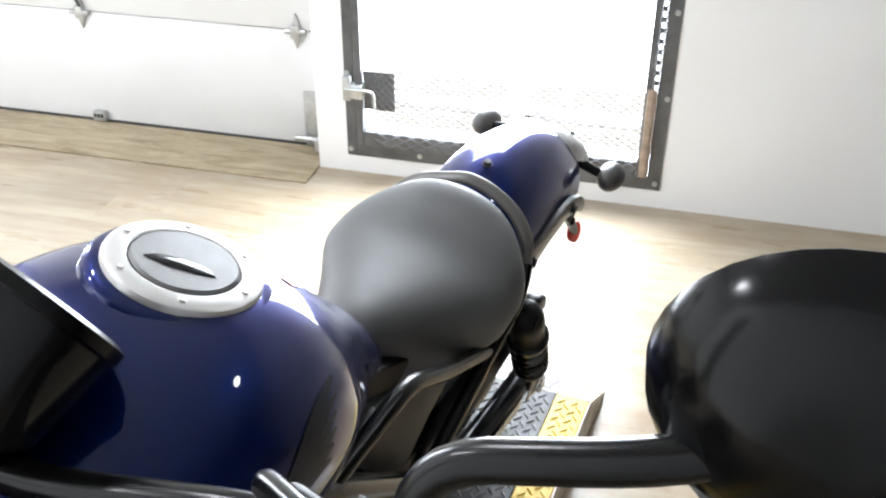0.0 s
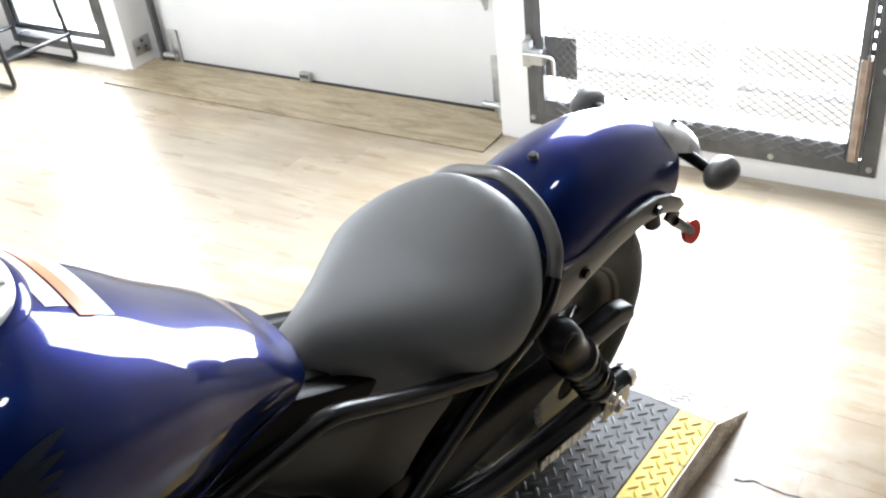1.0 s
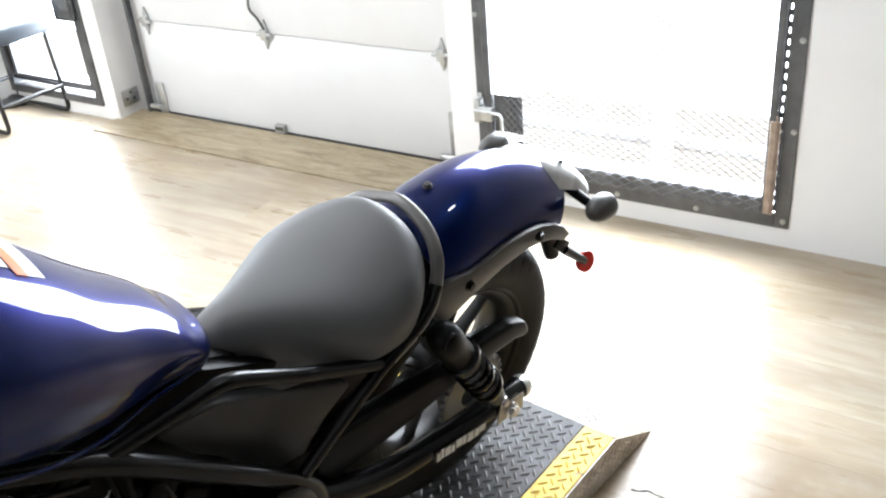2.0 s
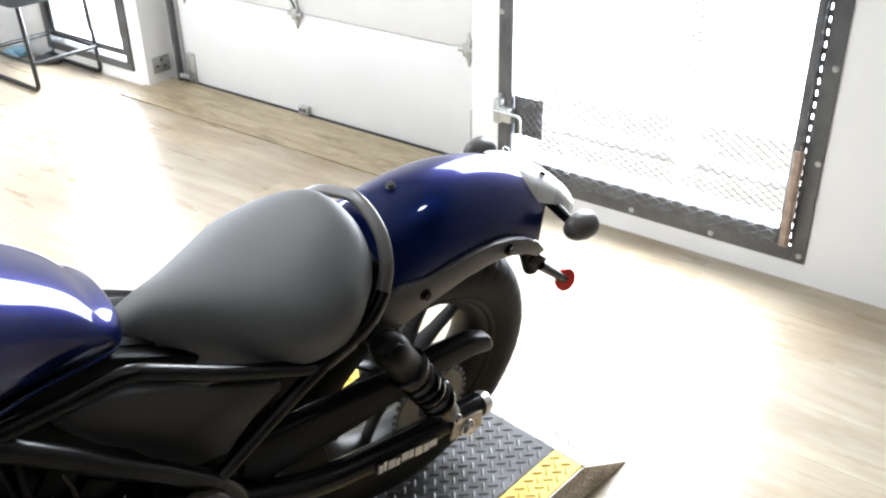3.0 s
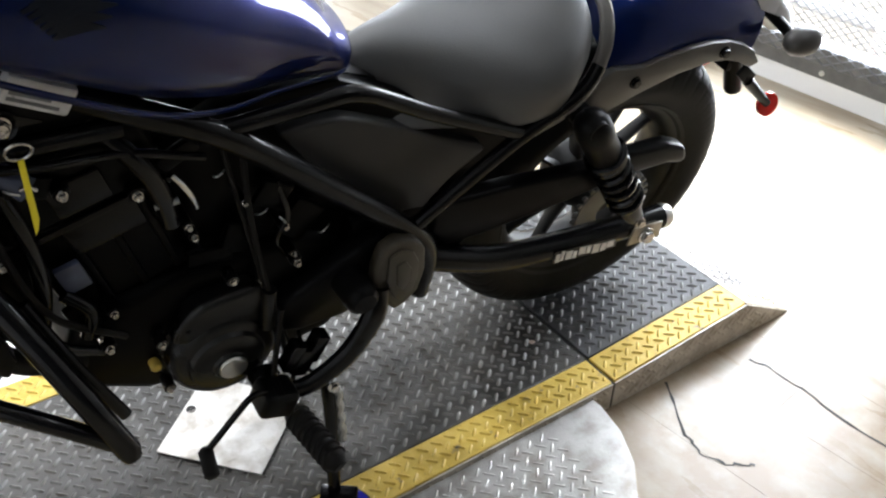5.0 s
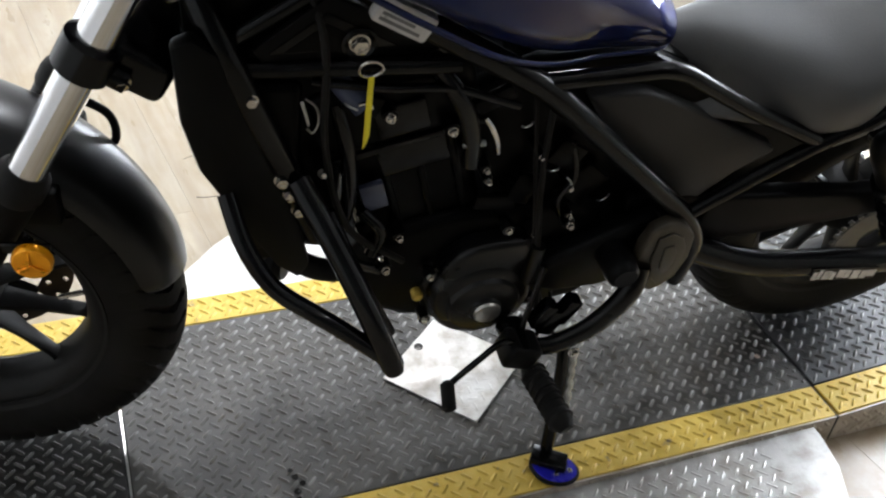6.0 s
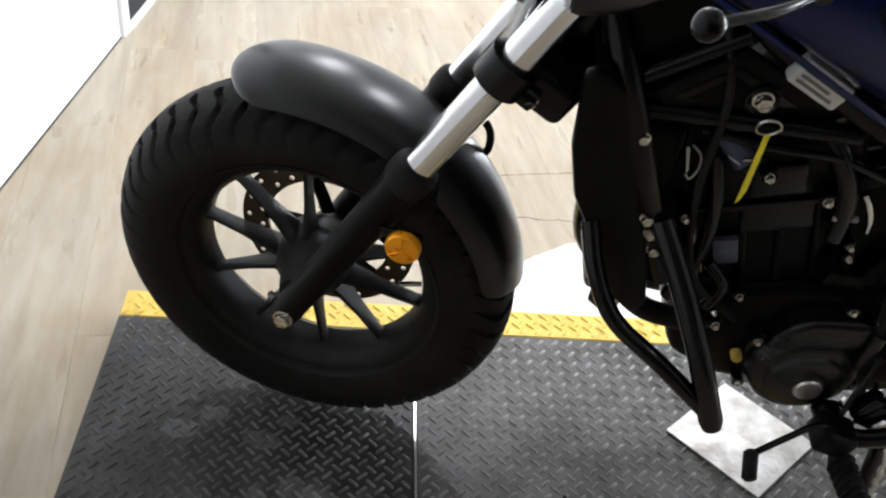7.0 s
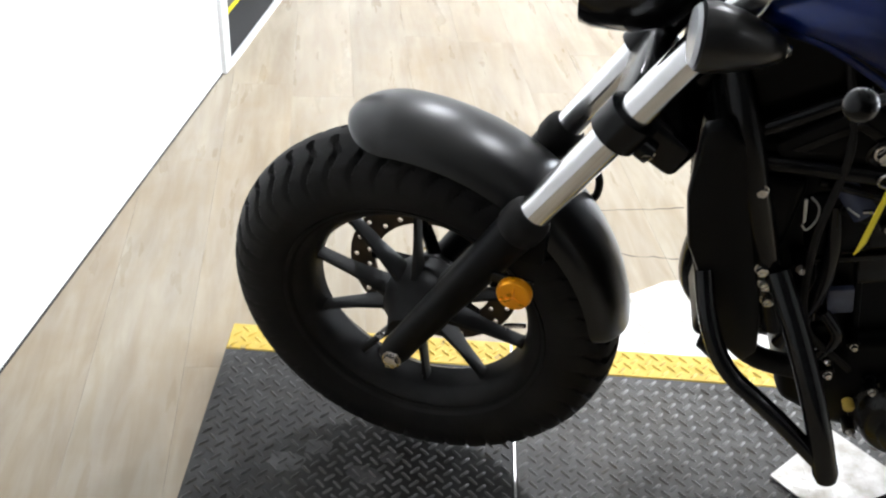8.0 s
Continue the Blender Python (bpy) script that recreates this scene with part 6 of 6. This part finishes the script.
for pts, r in (([(-0.31, -0.06, 0.76), (-0.24, -0.08, 0.77), (-0.16, -0.07, 0.76)], 0.016), ([(-0.30, -0.07, 0.47), (-0.24, -0.09, 0.42), (-0.17, -0.09, 0.40)], 0.016)):
    part("coolant_hose", sweep(spline(pts), r, 14), "rubber", bike)
for x, z, w, h, t in ((-0.19, 0.705, 0.045, 0.03, 20), (-0.03, 0.70, 0.05, 0.022, -30), (0.035, 0.545, 0.035, 0.05, 15), (0.085, 0.60, 0.045, 0.04, 30), (-0.165, 0.485, 0.03, 0.05, -20), (0.12, 0.545, 0.05, 0.06, 40), (0.0, 0.525, 0.06, 0.025, 5)):
    part("engine_bracket", box((-w / 2, -0.012, -h / 2), (w / 2, 0.0, h / 2), 0.004), "engine", bike, m=Matrix.Translation((x, -0.094, z)) @ pose(0, 0, 0, 0, t, 0))
part("clutch_cable", sweep(spline([(-0.27, -0.08, 0.90), (-0.24, -0.115, 0.80), (-0.235, -0.12, 0.66), (-0.20, -0.118, 0.52), (-0.12, -0.115, 0.44)]), 0.0048, 8), "rubber", bike)
part("radiator_side_tank", box((-0.325, -0.095, 0.44), (-0.255, 0.02, 0.735), 0.015, 3), "engine", bike, "black side tank behind the radiator")
# radiator with its shroud
rad = part("radiator", box((-0.018, -0.115, -0.165), (0.018, 0.115, 0.165), 0.004), "engine", bike, "black radiator", m=Matrix.Translation((-0.335, 0, 0.655)) @ pose(0, 0, 0, 0, -10, 0))
for k in range(30):
    part("fin", box((-0.0225, -0.10, -0.15 + k * 0.0103), (-0.0185, 0.10, -0.147 + k * 0.0103)), "satin_black", rad, m=Matrix.Translation((-0.335, 0, 0.655)) @ pose(0, 0, 0, 0, -10, 0))
for side in (-1, 1):
    part("radiator_shroud", slab([(-0.375, 0.822), (-0.396, 0.812), (-0.392, 0.715), (-0.376, 0.645), (-0.348, 0.588), (-0.322, 0.530), (-0.290, 0.472), (-0.262, 0.444), (-0.248, 0.470), (-0.275, 0.600), (-0.310, 0.70), (-0.350, 0.80)], 0.108 * side, 0.130 * side, 0.006), "matte_black", bike, "matte black radiator shroud")
    for x, z in ((-0.286, 0.628), (-0.276, 0.605), (-0.266, 0.578)):
        part("shroud_bolt", bolt_head((x, 0.132 * side, z), (0, side, 0), 0.0075, 0.010), "bolt", bike)
    part("shroud_bolt", bolt_head((-0.318, 0.128 * side, 0.742), (0, side, 0), 0.0065, 0.007), "bolt", bike)
    gd = mirrored([(-0.348, -0.125, 0.605), (-0.336, -0.165, 0.560), (-0.306, -0.195, 0.508), (-0.248, -0.229, 0.484), (-0.168, -0.262, 0.426)], side)
    eg = part("engine_guard", bent(gd, 0.0115, 14, round_by=0.04), "gloss_black", bike, "gloss black tubular engine guard")
    part("guard_leg", bent(mirrored([(-0.268, -0.132, 0.625), (-0.230, -0.188, 0.563), (-0.197, -0.235, 0.497), (-0.166, -0.266, 0.420)], side), 0.0150, 16, round_by=0.04), "gloss_black", eg)
    part("guard_foot", sweep(mirrored([(-0.169, -0.261, 0.428), (-0.166, -0.266, 0.420), (-0.163, -0.270, 0.411), (-0.162, -0.271, 0.408)], side), [0.0152, 0.0152, 0.012, 0.004], 16), "gloss_black", eg)
    part("guard_stay", bent(mirrored([(-0.228, -0.125, 0.56), (-0.19, -0.165, 0.47), (-0.15, -0.19, 0.385)], side), 0.0085, 12), "satin_black", eg)
part("horn", turned([(0.0003, -0.02), (0.03, -0.02), (0.036, -0.01), (0.03, 0.015), (0.0003, 0.02)], 28, m=Matrix.Translation((-0.285, -0.07, 0.43)) @ pose(0, 0, 0, 0, 0, 60)), "engine", bike)
# exhaust, on the right
part("exhaust_pipe", sweep(spline([(-0.22, 0.05, 0.62), (-0.30, 0.06, 0.54), (-0.29, 0.08, 0.36), (-0.15, 0.10, 0.27), (0.15, 0.13, 0.26)]), 0.020, 16), "gloss_black", bike, "black exhaust pipe")
part("silencer", sweep([(0.15, 0.145, 0.262), (0.17, 0.148, 0.268), (0.22, 0.15, 0.275), (0.62, 0.17, 0.33), (0.66, 0.17, 0.336), (0.67, 0.17, 0.337)], [0.022, 0.040, 0.047, 0.047, 0.042, 0.02], 28), "gloss_black", bike, "black silencer")
part("pivot_plate", slab([(0.20, 0.505), (0.30, 0.50), (0.40, 0.475), (0.41, 0.40), (0.33, 0.35), (0.22, 0.36)], -0.102, -0.072, 0.006), "engine", bike, "black swing arm pivot plate")
# foot controls, left
peg_plate = part("peg_bracket", slab([(0.206, 0.470), (0.214, 0.502), (0.236, 0.515), (0.264, 0.508), (0.284, 0.484), (0.289, 0.440), (0.281, 0.400), (0.263, 0.379), (0.244, 0.371), (0.226, 0.396), (0.206, 0.440)], -0.166, -0.143, 0.006, seg=3), "bracket_brown", bike, "satin brown black peg bracket")
part("bracket_rib", slab([(0.224, 0.490), (0.244, 0.500), (0.262, 0.490), (0.273, 0.466), (0.275, 0.436), (0.268, 0.408), (0.250, 0.392), (0.236, 0.408), (0.224, 0.446)], -0.1705, -0.1655, 0.003), "bracket_brown", peg_plate)
part("bracket_rib", slab([(0.236, 0.474), (0.250, 0.478), (0.260, 0.460), (0.261, 0.434), (0.251, 0.416), (0.240, 0.432)], -0.1730, -0.1704, 0.002), "bracket_brown", peg_plate)
part("pivot_boss", turned([(0.0003, -0.186), (0.017, -0.186), (0.023, -0.180), (0.025, -0.165), (0.027, -0.13)], 28, m=Matrix.Translation((0.184, 0, 0.432))), "matte_black", peg_plate)
part("stand_bracket", sweep(spline([(0.212, -0.165, 0.432), (0.200, -0.182, 0.398), (0.165, -0.188, 0.346), (0.128, -0.190, 0.318), (0.089, -0.188, 0.301), (0.045, -0.180, 0.306)]), [0.0195 - 0.00012 * q for q in range(41)], 14, squash=0.75), "satin_black", bike, "black lower frame bracket")
part("bracket_knot", box((-0.024, -0.03, -0.022), (0.03, 0.02, 0.022), 0.009, 3), "matte_black", bike, m=Matrix.Translation((0.045, -0.185, 0.308)) @ pose(0, 0, 0, 0, 20, 0))
for x, z, w in ((0.10, 0.335, 0.014), (0.12, 0.355, 0.011), (0.085, 0.35, 0.010)):
    part("stand_lug", box((-w, -0.012, -0.025), (w, 0.012, 0.025), 0.004), "satin_black", bike, m=Matrix.Translation((x, -0.165, z)) @ pose(0, 0, 0, 0, 25, 0))
peg = part("foot_peg", sweep([(0.072, -0.185, 0.262), (0.076, -0.20, 0.258), (0.10, -0.285, 0.240), (0.103, -0.295, 0.238)], [0.011, 0.0175, 0.0175, 0.011], 18), "rubber", bike, "ribbed black rubber foot peg")
for k in range(8):
    q = (k + 0.5) / 8
    part("peg_rib", turned([(0.0165, -0.0028), (0.0212, -0.002), (0.0212, 0.002), (0.0165, 0.0028)], 18, m=Matrix.Translation((0.076 + 0.024 * q, -0.20 - 0.085 * q, 0.258 - 0.018 * q)) @ pose(0, 0, 0, -12, 0, 16)), "rubber", peg)
lever = part("shift_lever", bent([(0.043, -0.192, 0.322), (0.012, -0.203, 0.350), (-0.056, -0.218, 0.288), (-0.066, -0.226, 0.287)], 0.0048, 10, round_by=0.02), "satin_black", bike, "thin black shift lever")
part("lever_rubber", sweep([(-0.064, -0.216, 0.288), (-0.064, -0.220, 0.287), (-0.067, -0.252, 0.272), (-0.067, -0.255, 0.271)], [0.006, 0.0105, 0.0105, 0.006], 12), "rubber", lever)
part("linkage_rod", rod((0.05, -0.178, 0.32), (0.078, -0.145, 0.43), 0.0045, 8), "satin_black", lever)
part("lever_pivot", turned([(0.0003, -0.03), (0.019, -0.028), (0.021, 0.03)], 20, m=Matrix.Translation((0.045, -0.18, 0.312))), "satin_black", lever)
for x, z in ((0.135, 0.292), (0.075, 0.268), (0.040, 0.300)):
    part("bracket_bolt", bolt_head((x, -0.20, z), (0, -1, 0.2), 0.007, 0.008), "bolt", bike)
for pts in ([(0.06, -0.15, 0.33), (0.085, -0.16, 0.27), (0.10, -0.15, 0.33)], [(0.115, -0.12, 0.34), (0.12, -0.15, 0.28), (0.15, -0.155, 0.29)], [(0.09, -0.12, 0.36), (0.10, -0.15, 0.30), (0.07, -0.16, 0.27)]):
    part("stand_switch_wire", sweep(spline(pts), 0.003, 6), "rubber", bike)
stand = part("side_stand", bent([(0.140, -0.165, 0.262), (0.138, -0.19, 0.20), (0.130, -0.235, 0.062)], 0.0105, 12), "satin_black", bike, "black side stand")
part("stand_spring", sweep([(0.155 - 0.002 * math.sin(k), -0.172 - 0.0011 * k, 0.25 - 0.0035 * k) for k in range(30)], 0.007, 8), "galv", stand)

puck = thing("stand_puck", "small blue side stand pad with a black rim", "stand pad", m=pose(0.140, -0.262, 0.003, 0, 0, -38))
pad_loops = [[(sx * w * math.cos(k * math.tau / 28), sx * h * math.sin(k * math.tau / 28) * (1 if math.sin(k * math.tau / 28) > 0 else 1.25), z) for k in range(28)] for sx, w, h, z in ((1.0, 0.038, 0.026, 0.0), (1.0, 0.039, 0.027, 0.004), (0.94, 0.039, 0.027, 0.009), (0.5, 0.039, 0.027, 0.0105))]
part("pad", rings(pad_loops), "puck", puck)
part("rim", sweep([(0.038 * math.cos(k * math.tau / 28), 0.026 * math.sin(k * math.tau / 28) * (1 if math.sin(k * math.tau / 28) > 0 else 1.25), 0.004) for k in range(29)], 0.004, 8), "rubber", puck)
for k in range(5):
    part("stud", bolt_head((0.025 * math.cos(k * 1.256), 0.017 * math.sin(k * 1.256), 0.0095), (0, 0, 1), 0.004, 0.003), "bolt", puck)
part("stand_foot", box((-0.03, -0.018, -0.006), (0.03, 0.018, 0.006), 0.004), "satin_black", stand, m=Matrix.Translation((0.132, -0.246, 0.064)) @ pose(0, 0, 0, -10, 0, -30))

# ---------------------------------------------------------------- floor boards (last: many pieces)
floor = structure(link_mesh("floor", box((-4.2, corner_s.y, FLOOR - 0.06), (corner_s.x + 0.4, corner_n.y, FLOOR - 0.006)), "underlay", smooth=False), "wood look vinyl plank floor, worn and glossy")
BW, BL = 0.178, 1.21


def board(lo_v, length):
    bm = bmesh.new()
    box((-BW / 2 + 0.00012, 0, -0.0065), (BW / 2 - 0.00012, length - 0.00024, 0.0), 0.0, bm=bm)
    top = [e for e in bm.edges if all(abs(v.co.z) < 1e-5 for v in e.verts)]
    bmesh.ops.bevel(bm, geom=top, offset=0.00025, segments=1, affect="EDGES")
    bmesh.ops.recalc_face_normals(bm, faces=bm.faces)
    me = bpy.data.meshes.new("board")
    bm.to_mesh(me)
    bm.free()
    me.materials.append(M["board"])
    return me


full = board(0, BL)
rng = random.Random(5)
TURN = math.atan2(-WALL_U.x, WALL_U.y)
for c in range(-1, 32):
    n = -0.005 - BW * (c + 0.5)
    start = -4.4 - BL + rng.random() * BL
    while start < 4.5:
        p = wall_point(start, n, FLOOR)
        start += BL
        if not (-4.1 < p.x < 3.2 and corner_s.y - 0.9 < p.y < corner_n.y - 0.2):
            continue
        b = new("board", full)
        b.parent = floor
        b.matrix_world = Matrix.Translation(p) @ Matrix.Rotation(TURN, 4, "Z")


# cracks where the vinyl has torn near the lift
def crack(points, width=0.003):
    """A dark, uneven crack along a line on the floor."""
    bm = bmesh.new()
    ps = [Vector((x, y, FLOOR + 0.0006)) for x, y in points]
    fine = []
    for p, q in zip(ps, ps[1:]):
        for k in range(6):
            w = p.lerp(q, k / 6)
            fine.append(w + Vector((rng.uniform(-1, 1), rng.uniform(-1, 1), 0)) * 0.004)
    fine.append(ps[-1])
    left, right = [], []
    for i, p in enumerate(fine):
        d = (fine[min(i + 1, len(fine) - 1)] - fine[max(i - 1, 0)]).normalized()
        o = Vector((-d.y, d.x, 0)) * width * 0.5 * rng.uniform(0.4, 1.3)
        left.append(bm.verts.new(p + o))
        right.append(bm.verts.new(p - o))
    for i in range(len(fine) - 1):
        bm.faces.new((left[i], left[i + 1], right[i + 1], right[i]))
    part("crack", bm, "dark_gap", floor, "dark crack in the vinyl", smooth=False)


crack([(0.828, -0.252), (0.772, -0.373), (0.765, -0.425), (0.792, -0.468), (0.83, -0.49)], 0.0055)
crack([(1.025, -0.283), (1.045, -0.33), (1.056, -0.468), (1.084, -0.675), (1.10, -0.80)], 0.005)
crack([(-0.375, 0.852), (-0.261, 0.883), (-0.134, 0.919)], 0.004)
crack([(-0.354, 0.683), (-0.241, 0.686), (-0.155, 0.692)], 0.003)


# oil and scuff marks on the lift's deck
def blot(name, x, y, r, mat, label, z=0.0034, stretch=1.0, n=22):
    """A thin uneven patch lying on the tread."""
    bm = bmesh.new()
    rim = [bm.verts.new((x + r * stretch * (0.75 + 0.4 * rng.random()) * math.cos(k * math.tau / n), y + r * (0.75 + 0.4 * rng.random()) * math.sin(k * math.tau / n), z)) for k in range(n)]
    bm.faces.new(rim)
    part(name, bm, mat, lift, label, smooth=False, m=DECK_M.inverted())


for k in range(5):
    blot("oil_drip", -0.267 + rng.uniform(-0.008, 0.008), -0.235 + 0.014 * k, rng.uniform(0.003, 0.007), "oil", "dark wet oil drip")
blot("rust_spot", 0.749, -0.135, 0.012, "rusty", "brown rust spot", -0.004)
blot("rust_spot", 0.62, -0.09, 0.006, "rusty", "brown rust spot")
for x, y, r in ((-0.906, -0.113, 0.022), (-0.859, -0.074, 0.018), (-0.77, -0.121, 0.020), (-0.734, -0.078, 0.014)):
    blot("paint_scuff", x, y, r, "scuff", "pale scuffed patch on the tread plate", 0.0006, 1.5)
